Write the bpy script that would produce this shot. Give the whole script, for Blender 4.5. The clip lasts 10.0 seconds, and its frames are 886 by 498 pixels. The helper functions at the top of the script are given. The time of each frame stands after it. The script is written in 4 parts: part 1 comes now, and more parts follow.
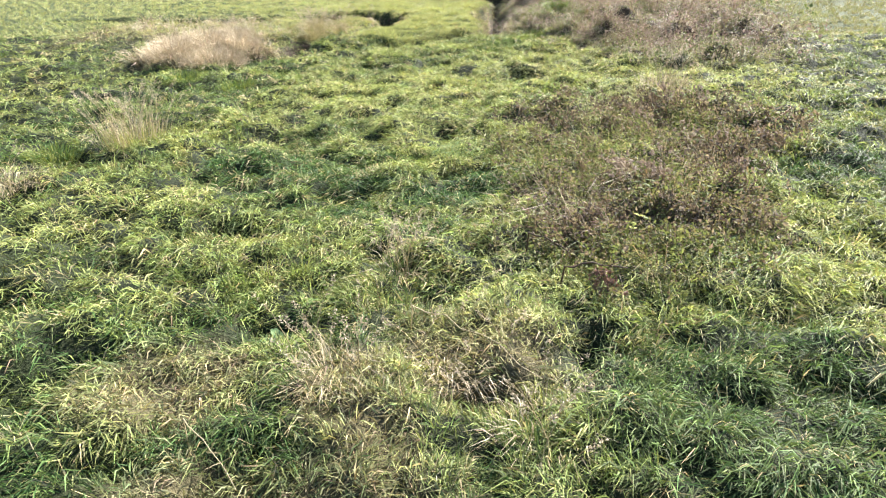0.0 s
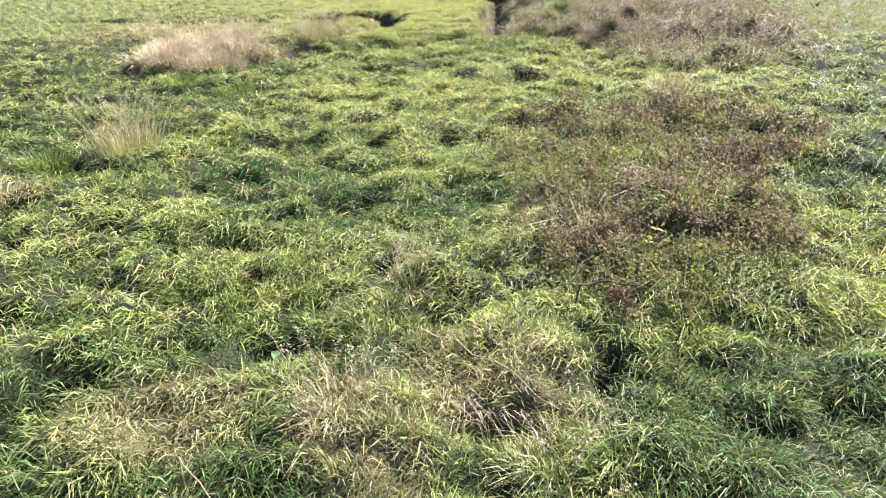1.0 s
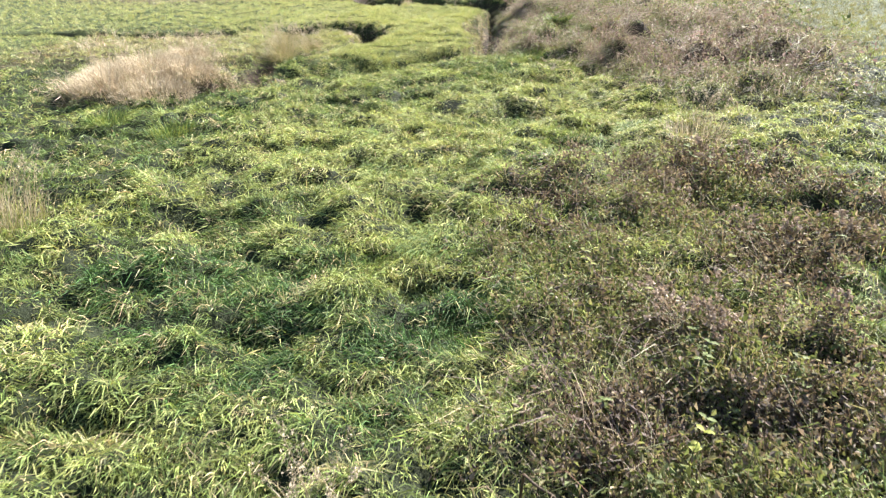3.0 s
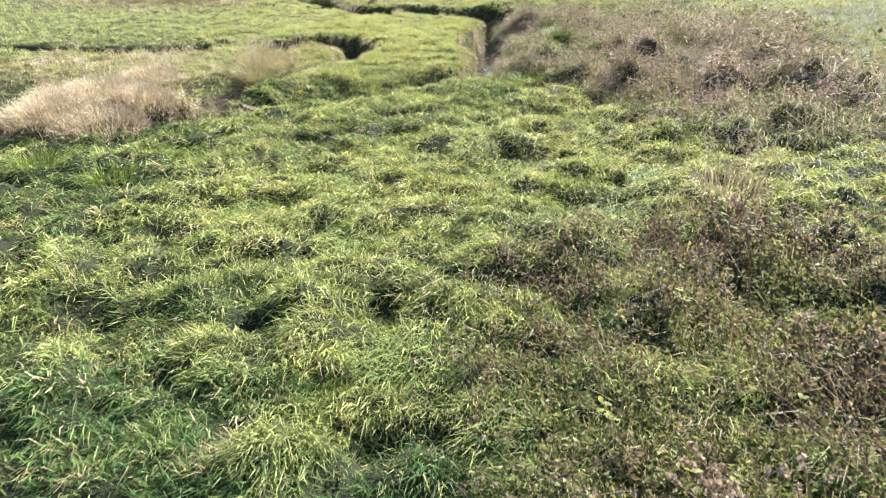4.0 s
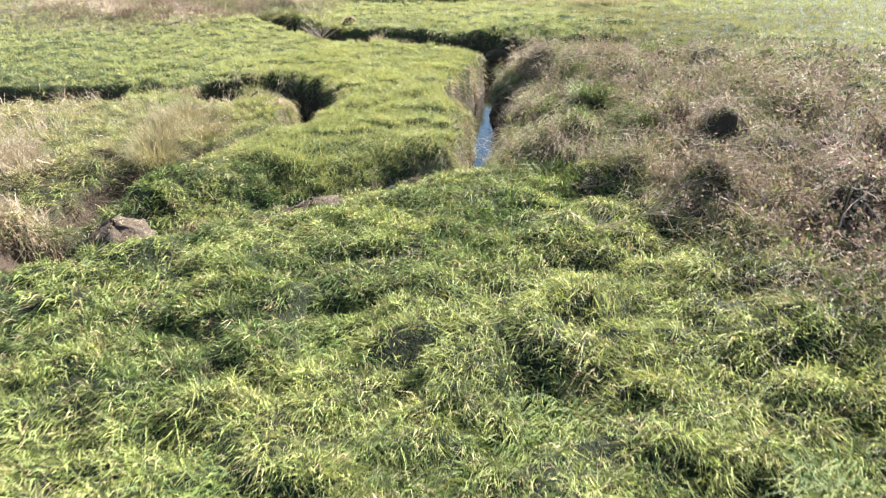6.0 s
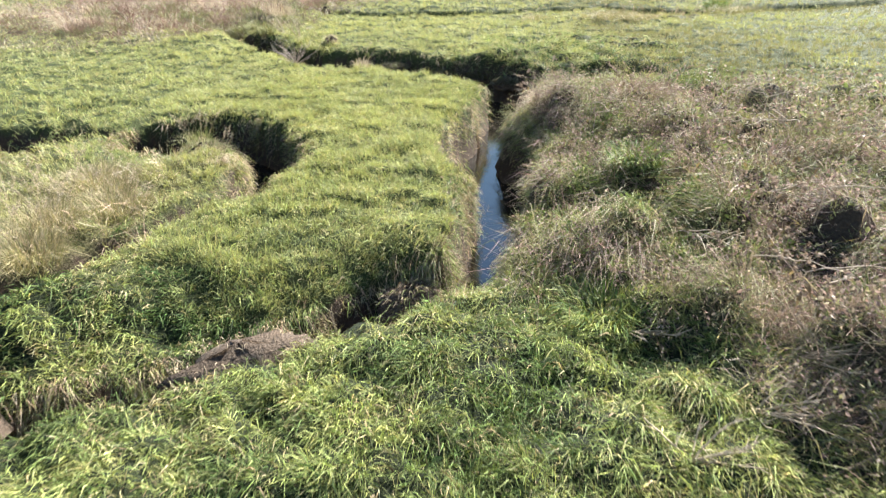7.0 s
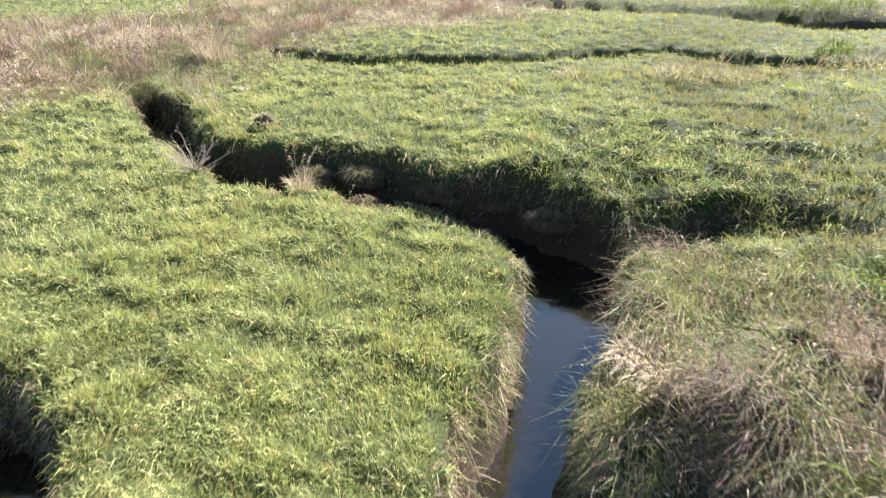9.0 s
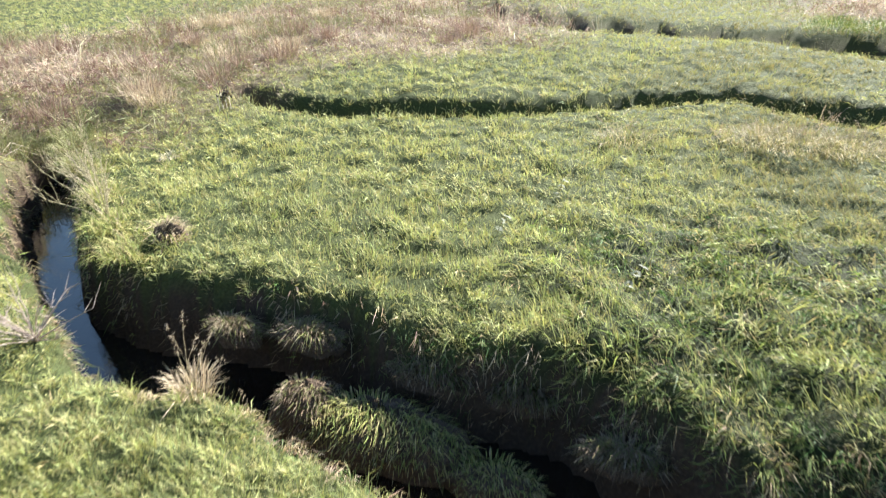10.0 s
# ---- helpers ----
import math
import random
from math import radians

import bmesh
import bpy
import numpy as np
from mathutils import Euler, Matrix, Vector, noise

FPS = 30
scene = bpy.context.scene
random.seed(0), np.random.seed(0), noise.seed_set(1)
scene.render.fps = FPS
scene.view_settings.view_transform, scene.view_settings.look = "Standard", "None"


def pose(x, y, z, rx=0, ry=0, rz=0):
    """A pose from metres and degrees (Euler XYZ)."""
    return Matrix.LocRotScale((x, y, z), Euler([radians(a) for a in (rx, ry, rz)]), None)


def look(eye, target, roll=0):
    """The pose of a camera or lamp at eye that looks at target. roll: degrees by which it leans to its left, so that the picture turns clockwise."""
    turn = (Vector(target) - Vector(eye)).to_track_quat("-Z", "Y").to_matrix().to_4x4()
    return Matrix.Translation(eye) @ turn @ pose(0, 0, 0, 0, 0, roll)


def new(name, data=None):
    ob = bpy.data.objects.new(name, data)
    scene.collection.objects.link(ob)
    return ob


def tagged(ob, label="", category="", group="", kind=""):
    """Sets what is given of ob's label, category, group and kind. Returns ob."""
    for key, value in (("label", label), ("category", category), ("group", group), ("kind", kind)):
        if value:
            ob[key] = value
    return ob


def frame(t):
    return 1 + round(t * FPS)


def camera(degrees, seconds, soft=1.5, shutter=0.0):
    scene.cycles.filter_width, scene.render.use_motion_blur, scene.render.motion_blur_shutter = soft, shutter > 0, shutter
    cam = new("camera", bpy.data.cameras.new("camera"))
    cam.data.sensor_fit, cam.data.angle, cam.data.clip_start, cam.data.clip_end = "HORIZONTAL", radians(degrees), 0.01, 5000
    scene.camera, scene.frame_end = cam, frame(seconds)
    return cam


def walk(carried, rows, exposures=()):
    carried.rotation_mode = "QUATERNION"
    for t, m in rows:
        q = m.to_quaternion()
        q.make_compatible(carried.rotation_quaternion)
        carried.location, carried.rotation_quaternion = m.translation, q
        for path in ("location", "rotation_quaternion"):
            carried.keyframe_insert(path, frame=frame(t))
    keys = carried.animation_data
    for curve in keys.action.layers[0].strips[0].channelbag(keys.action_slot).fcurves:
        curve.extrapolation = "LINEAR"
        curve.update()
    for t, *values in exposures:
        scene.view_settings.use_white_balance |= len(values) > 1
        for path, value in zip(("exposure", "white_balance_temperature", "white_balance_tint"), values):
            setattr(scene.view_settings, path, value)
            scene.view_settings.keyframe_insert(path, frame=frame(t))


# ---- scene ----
# ================= camera and its flight =================
cam = camera(66.0, 10.0, soft=1.2, shutter=0.16)
ROWS = [
    (0.0, 0.000, 0.000, 3.500, 0.04, -25.59, -2.02),
    (0.5, -0.052, 0.152, 3.511, 0.01, -25.61, -2.10),
    (1.0, -0.081, 0.365, 3.531, 0.02, -25.70, -2.19),
    (1.5, -0.041, 0.781, 3.566, 0.07, -25.81, -2.28),
    (2.0, 0.095, 1.585, 3.616, 0.08, -25.92, -2.32),
    (2.5, 0.288, 2.429, 3.651, 0.13, -25.96, -2.37),
    (4.0, 0.804, 5.716, 3.821, 0.19, -26.01, -2.44),
    (4.5, 0.935, 7.006, 3.869, 0.20, -26.04, -2.44),
    (5.0, 1.047, 8.588, 3.950, 0.21, -26.16, -2.44),
    (5.5, 1.110, 10.192, 4.056, 0.07, -26.33, -2.28),
    (7.0, 1.327, 16.235, 4.065, -0.30, -26.16, -1.99),
    (7.5, 1.374, 18.294, 4.090, -0.25, -26.11, -2.00),
    (8.0, 1.446, 20.905, 4.181, -0.25, -26.18, -2.02),
    (8.5, 1.524, 23.389, 4.234, -0.28, -26.24, -1.93),
    (9.0, 1.600, 25.865, 4.265, -0.19, -26.35, -1.77),
    (9.5, 1.653, 28.316, 4.285, -0.19, -26.29, -1.64),
    (10.0, 1.779, 31.394, 4.314, -0.04, -26.33, -1.59),
]


def flight(x, y, z, yaw, pitch, roll):
    a, b = radians(yaw), radians(pitch)
    way = Vector((-math.sin(a) * math.cos(b), math.cos(a) * math.cos(b), math.sin(b)))
    return look(Vector((x, y, z)), Vector((x, y, z)) + way, roll)


walk(cam, [(t, flight(*r)) for t, *r in ROWS], [(0.0, 2.18, 6500, 10), (10.0, 2.12, 6500, 10)])

# ================= sky and sun =================
SUN_AZ, SUN_EL = 42.0, 33.0          # degrees clockwise from +y, and above the horizon
world = bpy.data.worlds.new("autumn_sky")
scene.world = world
world.use_nodes = True
wn = world.node_tree
sky = wn.nodes.new("ShaderNodeTexSky")
sky.sky_type = "NISHITA"
sky.sun_disc = False
sky.sun_elevation = radians(SUN_EL)
sky.sun_rotation = radians(SUN_AZ)
sky.air_density, sky.dust_density = 1.3, 0.05
sky.ozone_density = 3.2
wn.links.new(sky.outputs[0], wn.nodes["Background"].inputs[0])
wn.nodes["Background"].inputs[1].default_value = 0.05
sun = new("sun", bpy.data.lights.new("sun", "SUN"))
sun.data.energy, sun.data.angle, sun.data.color = 5.0, radians(0.55), (1.0, 0.955, 0.88)
az, el = radians(SUN_AZ), radians(SUN_EL)
sun_way = Vector((math.sin(az) * math.cos(el), math.cos(az) * math.cos(el), math.sin(el)))
sun.matrix_world = look(sun_way * 60, (0, 0, 0))


# ================= numbers: noise, curves, zones =================
def lattice(ix, iy, seed):
    h = (ix.astype(np.int64) * 374761393 + iy.astype(np.int64) * 668265263 + seed * 974634347) & 0xFFFFFFFF
    h = ((h ^ (h >> 13)) * 1274126177) & 0xFFFFFFFF
    h = ((h ^ (h >> 16)) * 2246822519) & 0xFFFFFFFF
    return ((h ^ (h >> 15)) & 0xFFFFFF) / float(0xFFFFFF)


def vnoise(x, y, size, seed=0):
    """Smooth noise, -1 to 1, whose lumps are about size metres across."""
    u, v = np.asarray(x, float) / size, np.asarray(y, float) / size
    iu, iv = np.floor(u), np.floor(v)
    fu, fv = u - iu, v - iv
    fu, fv = fu * fu * (3 - 2 * fu), fv * fv * (3 - 2 * fv)
    a, b = lattice(iu, iv, seed), lattice(iu + 1, iv, seed)
    c, d = lattice(iu, iv + 1, seed), lattice(iu + 1, iv + 1, seed)
    return 2 * ((a * (1 - fu) + b * fu) * (1 - fv) + (c * (1 - fu) + d * fu) * fv) - 1


def fbm(x, y, size, seed=0, rounds=3):
    out, amp = 0.0, 0.6
    for k in range(rounds):
        out = out + amp * vnoise(x + 13.7 * k, y - 7.3 * k, size, seed + k)
        size, amp = size * 0.47, amp * 0.52
    return out


def step01(a, b, v):
    s = np.clip((v - a) / (b - a), 0, 1)
    return s * s * (3 - 2 * s)


def blob(x, y, cx, cy, rx, ry, turn=0.0, soft=0.42, ragged=0.34, seed=5):
    """1 inside an uneven oval patch, 0 outside, soft at its edge."""
    c, s = math.cos(radians(turn)), math.sin(radians(turn))
    u, v = ((x - cx) * c + (y - cy) * s) / rx, (-(x - cx) * s + (y - cy) * c) / ry
    d = np.hypot(u, v) + ragged * fbm(x, y, 0.35 * (rx + ry), seed) + 0.12 * vnoise(x, y, 0.35, seed + 9)
    return 1 - step01(1 - soft, 1 + soft, d)


def cells(x, y, size, seed):
    """Tussocks: for each place the way to the middle of its tussock, its share of the radius, and a number of the tussock's own."""
    u, v = np.asarray(x, float) / size, np.asarray(y, float) / size
    iu, iv = np.floor(u), np.floor(v)
    best, dx, dy, own = np.full(u.shape, 9.0), np.zeros(u.shape), np.zeros(u.shape), np.zeros(u.shape)
    for a in (-1, 0, 1):
        for b in (-1, 0, 1):
            cu, cv = iu + a, iv + b
            ox, oy = cu + lattice(cu, cv, seed) - u, cv + lattice(cu, cv, seed + 1) - v
            d = np.hypot(ox, oy)
            m = d < best
            best, dx, dy = np.where(m, d, best), np.where(m, ox, dx), np.where(m, oy, dy)
            own = np.where(m, lattice(cu, cv, seed + 2), own)
    return dx * size, dy * size, best, own


def tussocks(x, y):
    """Two sizes of tussock, pulled out of round: ways from their middles, shares of their radii, their own numbers."""
    wx, wy = x + 0.5 * fbm(x, y, 1.3, 401, 2), y + 0.5 * fbm(x, y, 1.3, 402, 2)
    u, v = 0.86 * wx + 0.3 * wy, (wy - 0.4 * wx) * 1.12
    dx, dy, q, own = cells(u, v, 1.35, 301)
    ex, ey, q2, own2 = cells(0.92 * wx - 0.25 * wy, (wy + 0.3 * wx) * 1.35, 0.6, 311)
    return (dx, dy), (ex, ey), q, own, q2, own2


def smooth_line(knots, per=14):
    """A smooth dense line (columns as in the knots) through a few knots."""
    k = np.array(knots, float)
    k = np.vstack([2 * k[0] - k[1], k, 2 * k[-1] - k[-2]])
    t = np.linspace(0, 1, per, endpoint=False)[:, None]
    out = []
    for i in range(1, len(k) - 2):
        p0, p1, p2, p3 = k[i - 1 : i + 3]
        out.append(0.5 * (2 * p1 + (p2 - p0) * t + (2 * p0 - 5 * p1 + 4 * p2 - p3) * t**2 + (3 * p1 - p0 - 3 * p2 + p3) * t**3))
    return np.vstack(out + [k[-2][None]])


# x, y, half width at the top, depth
STREAM = smooth_line([
    (0.9, 23.55, 0.42, 1.05), (1.65, 24.1, 0.5, 1.25), (1.98, 25.2, 0.56, 1.35), (2.14, 26.6, 0.62, 1.38),
    (2.29, 28.2, 0.6, 1.38), (2.42, 29.8, 0.72, 1.38), (2.82, 31.6, 0.88, 1.4), (3.2, 33.3, 0.76, 1.4),
    (3.45, 35.1, 1.1, 1.45), (2.4, 36.3, 1.12, 1.45), (0.95, 36.9, 1.1, 1.45), (-0.65, 37.7, 1.0, 1.4),
    (-2.0, 38.45, 0.8, 1.4), (-3.05, 39.75, 0.66, 1.35), (-4.25, 41.25, 0.58, 1.3), (-5.3, 42.95, 0.5, 1.3),
    (-6.1, 44.4, 0.46, 1.3), (-6.7, 45.4, 0.42, 1.25), (-7.1, 46.0, 0.3, 0.6), (-7.4, 46.5, 0.2, 0.1)])
DITCH = smooth_line([
    (1.2, 23.8, 0.3, 1.1), (0.3, 23.4, 0.35, 1.0), (-0.7, 22.9, 0.35, 0.9), (-1.8, 22.2, 0.35, 0.75), (-3.2, 21.5, 0.35, 0.65), (-5.2, 20.5, 0.3, 0.5)])
OXBOW = smooth_line([(-1.8, 27.7, 0.4, 1.3), (-1.85, 29.2, 0.8, 1.4), (-2.6, 30.8, 0.9, 1.4), (-4.0, 31.2, 0.75, 1.4), (-5.1, 31.1, 0.6, 1.3)])
SWALE = smooth_line([
    (-6.2, 31.2, 0.5, 0.45), (-7.2, 31.0, 1.0, 0.9), (-8.5, 30.9, 1.25, 1.15), (-10.5, 30.9, 1.25, 1.15), (-13.5, 32.0, 0.7, 0.7), (-17.0, 33.0, 0.5, 0.5)])
GULLY = smooth_line([
    (-2.1, 27.3, 0.3, 0.6), (-2.7, 26.4, 0.22, 0.45), (-3.4, 25.0, 0.32, 0.5), (-4.3, 23.8, 0.4, 0.55), (-4.7, 22.4, 0.45, 0.6)])
BACK_DITCH = smooth_line([
    (-3.4, 49.8, 0.7, 0.6), (-1.9, 48.4, 0.9, 0.8), (-0.3, 47.7, 1.0, 0.85), (1.3, 47.45, 1.0, 0.85), (3.2, 47.3, 0.8, 0.65), (4.9, 47.5, 0.8, 0.7),
    (7.4, 47.9, 0.85, 0.75), (8.8, 47.8, 0.8, 0.75), (10.1, 46.8, 0.95, 0.95), (11.4, 45.8, 0.95, 1.0), (14.0, 45.2, 0.9, 0.9), (19.0, 46.0, 0.8, 0.8)])
FAR_DITCH = smooth_line([
    (3.2, 67.0, 1.0, 0.8), (4.6, 64.2, 1.1, 0.9), (6.6, 61.2, 1.1, 0.9), (8.4, 58.8, 1.0, 0.9), (11.3, 56.4, 0.9, 0.8),
    (13.8, 54.9, 1.2, 1.0), (16.4, 53.2, 2.2, 1.9), (19.0, 52.6, 2.6, 2.0), (22.0, 53.0, 2.4, 1.7)])
SIDE_GULLY = smooth_line([(3.9, 34.9, 0.95, 0.95), (5.2, 35.1, 0.85, 0.62), (6.4, 35.0, 0.6, 0.4), (7.6, 34.7, 0.4, 0.2)])
LINES = ((GULLY, 0.5, 0.5), (SIDE_GULLY, 0.75, 0.25), (SWALE, 0.6, 0.4), (BACK_DITCH, 1.0, 0.14), (FAR_DITCH, 0.5, 1.0))          # with steepness and bareness


def smooth_ring(knots, per=12):
    """A smooth closed line through knots."""
    k = np.array(knots, float)
    t = np.linspace(0, 1, per, endpoint=False)[:, None]
    out = []
    for i in range(len(k)):
        p0, p1, p2, p3 = (k[(i + d) % len(k)] for d in (-1, 0, 1, 2))
        out.append(0.5 * (2 * p1 + (p2 - p0) * t + (2 * p0 - 5 * p1 + 4 * p2 - p3) * t**2 + (3 * p1 - p0 - 3 * p2 + p3) * t**3))
    return np.vstack(out)


# the lips of the cuts: x, y, and how far the bank runs in before it reaches the bed
NEAR_LIP = [
    (0.95, 24.2, .3), (1.40, 24.42, .25), (1.56, 24.95, .16), (1.78, 26.3, .13), (1.95, 27.35, .13), (1.60, 28.5, .13), (1.54, 29.6, .13), (1.76, 30.8, .13),
    (2.23, 32.0, .13), (2.56, 33.4, .13), (2.74, 34.1, .13), (2.20, 35.1, .13), (1.25, 35.75, .14), (0.50, 36.15, .14), (-0.10, 36.8, .14), (-0.87, 37.32, .14),
    (-1.30, 37.05, .14), (-2.45, 37.95, .14), (-3.20, 38.95, .14), (-4.00, 39.95, .14), (-5.20, 41.5, .14), (-6.10, 43.2, .14), (-7.00, 45.2, .2), (-7.40, 46.2, .35)]
FAR_LIP = [
    (-7.0, 46.7, .5), (-6.15, 45.3, .3), (-5.1, 43.5, .22), (-4.3, 41.8, .18), (-3.5, 40.3, .15), (-2.4, 39.45, .15), (-0.6, 38.95, .15), (0.75, 38.25, .16),
    (1.6, 37.65, .18), (2.95, 37.15, .22), (3.7, 36.5, .35), (4.4, 35.9, .45), (4.8, 35.1, .6), (4.35, 34.2, .4), (4.05, 33.6, .3), (3.5, 32.2, .3),
    (2.95, 30.9, .5), (3.0, 30.0, .42), (3.25, 28.6, .32), (3.05, 27.0, .35), (2.7, 26.2, .35), (2.35, 25.2, .3), (2.05, 24.1, .3), (1.6, 23.5, .3), (1.0, 23.2, .3)]
POOL_LIP = [
    (-5.4, 30.3, .2), (-5.65, 31.5, .15), (-4.6, 32.05, .15), (-3.0, 31.75, .15), (-2.05, 30.6, .15), (-1.25, 28.75, .15), (-1.5, 28.0, .15), (-1.95, 27.0, .2),
    (-2.35, 27.4, .2), (-2.35, 28.2, .2), (-2.3, 28.75, .25), (-2.8, 29.4, .3), (-3.3, 30.1, .35), (-4.0, 30.35, .35), (-5.0, 30.1, .3)]
DITCH_LIP = [
    (1.5, 23.35, .25), (0.45, 22.8, .25), (-0.1, 22.35, .3), (-0.65, 22.2, .35), (-1.2, 21.85, .4), (-1.65, 21.45, .4), (-2.3, 20.95, .4), (-3.2, 20.6, .4),
    (-4.2, 20.3, .4), (-5.4, 19.7, .4), (-6.6, 19.7, .4), (-6.4, 20.6, .4), (-5.0, 21.2, .4), (-3.6, 21.9, .35), (-2.4, 22.5, .3), (-1.77, 22.85, .25), (-1.2, 23.25, .22),
    (-0.5, 23.55, .2), (0.06, 23.95, .2), (0.45, 24.35, .25), (1.2, 24.3, .3)]
SLOPE_LIP = [
    (1.5, 23.4, .3), (-0.1, 22.4, .4), (-1.65, 21.5, .5), (-3.2, 20.7, .6), (-5.2, 21.0, .8), (-4.2, 22.8, 1.0), (-3.2, 23.9, 1.3), (-2.1, 24.7, 1.5), (-1.0, 25.2, 1.6),
    (0.1, 25.3, 1.4), (0.85, 25.0, 0.9), (1.4, 24.5, .4)]
STREAM_RING, POOL_RING, DITCH_RING, SLOPE_RING = (smooth_ring(k) for k in (NEAR_LIP + FAR_LIP, POOL_LIP, DITCH_LIP, SLOPE_LIP))
# hollows between the lodged tussocks: x, y, radius, depth
HOLLOWS = [(-1.55, 5.65, .45, .34), (-6.3, 11.1, .8, .3), (-4.75, 16.5, .65, .34), (1.35, 4.85, .5, .3), (-6.7, 17.7, .5, .3), (-2.8, 7.83, .5, .3),
           (-1.53, 9.05, .4, .28), (-3.6, 4.75, .6, .3), (1.46, 11.2, .35, .25), (3.67, 10.06, .4, .25), (5.5, 8.4, .6, .25), (-0.1, 10.1, .45, .26),
           (3.0, 4.5, .7, .3), (0.25, 4.38, .35, .25), (-1.35, 3.35, .5, .28), (-0.5, 13.46, .55, .32), (0.1, 18.85, .5, .3), (4.45, 16.4, .55, .3),
           (0.13, 12.0, .55, .26), (-1.6, 15.4, .55, .3), (3.15, 14.7, .45, .28), (-0.7, 14.3, .45, .24), (-3.9, 18.0, .5, .28), (-3.6, 14.0, .5, .26)]
HOLLOWS += [(4.0, 12.1, .5, .26), (0.55, 11.1, .4, .24), (-2.95, 12.0, .45, .25), (2.3, 17.3, .5, .28), (3.4, 18.3, .4, .26), (1.7, 16.85, .4, .24),
            (-1.15, 16.7, .45, .26), (2.35, 15.1, .5, .28), (5.9, 16.8, .5, .28), (3.7, 16.0, .45, .26), (6.6, 20.5, .6, .2), (8.4, 21.2, .7, .25),
            (-4.1, 29.7, .9, .4), (5.6, 20.3, .4, .25), (4.6, 24.6, .6, .14), (7.4, 25.4, .6, .18), (3.6, 22.2, .4, .15)]


def to_ring(x, y, ring):
    """How far inside a ring a place lies (negative outside), and the run of the bank there."""
    lo, hi = ring.min(0) - 2, ring.max(0) + 2
    near = (x > lo[0]) & (x < hi[0]) & (y > lo[1]) & (y < hi[1])
    xs, ys = x[near], y[near]
    b, a, odd = np.full(xs.shape, 1e9), np.zeros(xs.shape, int), np.zeros(xs.shape, bool)
    for i in range(len(ring)):
        (px, py), (qx, qy) = ring[i, :2], ring[(i + 1) % len(ring), :2]
        d = (xs - px) ** 2 + (ys - py) ** 2
        m = d < b
        b[m], a[m] = d[m], i
        if py != qy:
            odd ^= ((ys < py) != (ys < qy)) & (xs < px + (ys - py) * (qx - px) / (qy - py))
    gap, run = np.full(x.shape, -9.0), np.full(x.shape, 0.3)
    gap[near], run[near] = np.where(odd, 1, -1) * np.sqrt(b), ring[a, 2]
    return gap, run


def to_line(x, y, line):
    """Distance to a line, and its half width and depth there."""
    best, arg = np.full(x.shape, 1e9), np.zeros(x.shape, int)
    lo, hi = line.min(0) - 3, line.max(0) + 3
    near = (x > lo[0]) & (x < hi[0]) & (y > lo[1]) & (y < hi[1])
    xs, ys = x[near], y[near]
    b, a = np.full(xs.shape, 1e9), np.zeros(xs.shape, int)
    for i, (px, py, *_) in enumerate(line):
        d = (xs - px) ** 2 + (ys - py) ** 2
        m = d < b
        b[m], a[m] = d[m], i
    best[near], arg[near] = np.sqrt(b), a
    return best, line[arg, 2], line[arg, 3]


def line_x(y):
    """Where the middle of the straight reach runs."""
    return np.interp(y, STREAM[28:113, 1], STREAM[28:113, 0])


def weeds_mask(x, y):
    """Where dead weeds stand instead of grass."""
    m = blob(x, y, 2.5, 8.1, 1.4, 1.9, -12, 0.45, 0.5, seed=31)
    m = np.maximum(m, blob(x, y, 4.25, 12.0, 1.85, 1.85, -20, 0.45, 0.45, seed=32))
    m = np.maximum(m, 0.8 * blob(x, y, 2.6, 11.3, 1.15, 1.9, -12, 0.5, 0.5, seed=35))
    m = m * np.clip(0.72 + 1.2 * fbm(x, y, 0.9, 30), 0.15, 1)
    m = np.maximum(m, blob(x, y, 6.6, 24.2, 3.3, 5.4, 18, seed=33))
    m = np.maximum(m, 0.8 * blob(x, y, 7.3, 31.4, 1.9, 1.7, 10, seed=37))
    m = np.maximum(m, 0.5 * blob(x, y, 11.5, 29.5, 2.6, 3.4, 0, seed=38))
    m = np.maximum(m, 0.4 * blob(x, y, 5.2, 32.4, 1.5, 1.6, 0, seed=39))
    return np.maximum(m, blob(x, y, 5.4, 29.3, 1.7, 2.7, 8, seed=34))


def lush_mask(x, y):
    """Green patches inside the dead weeds."""
    m = np.maximum(blob(x, y, 3.8, 25.2, 1.35, 1.0, -10, seed=61), blob(x, y, 4.5, 23.6, 0.8, 0.6, 0, seed=62))
    m = np.maximum(m, np.maximum(0.45 * blob(x, y, 4.3, 28.9, 0.9, 0.45, -15, seed=63), blob(x, y, 2.9, 22.6, 0.7, 1.0, 0, seed=64)))
    return np.maximum(m, 0.22 * step01(0.22, 0.5, fbm(x, y, 1.3, 66)))


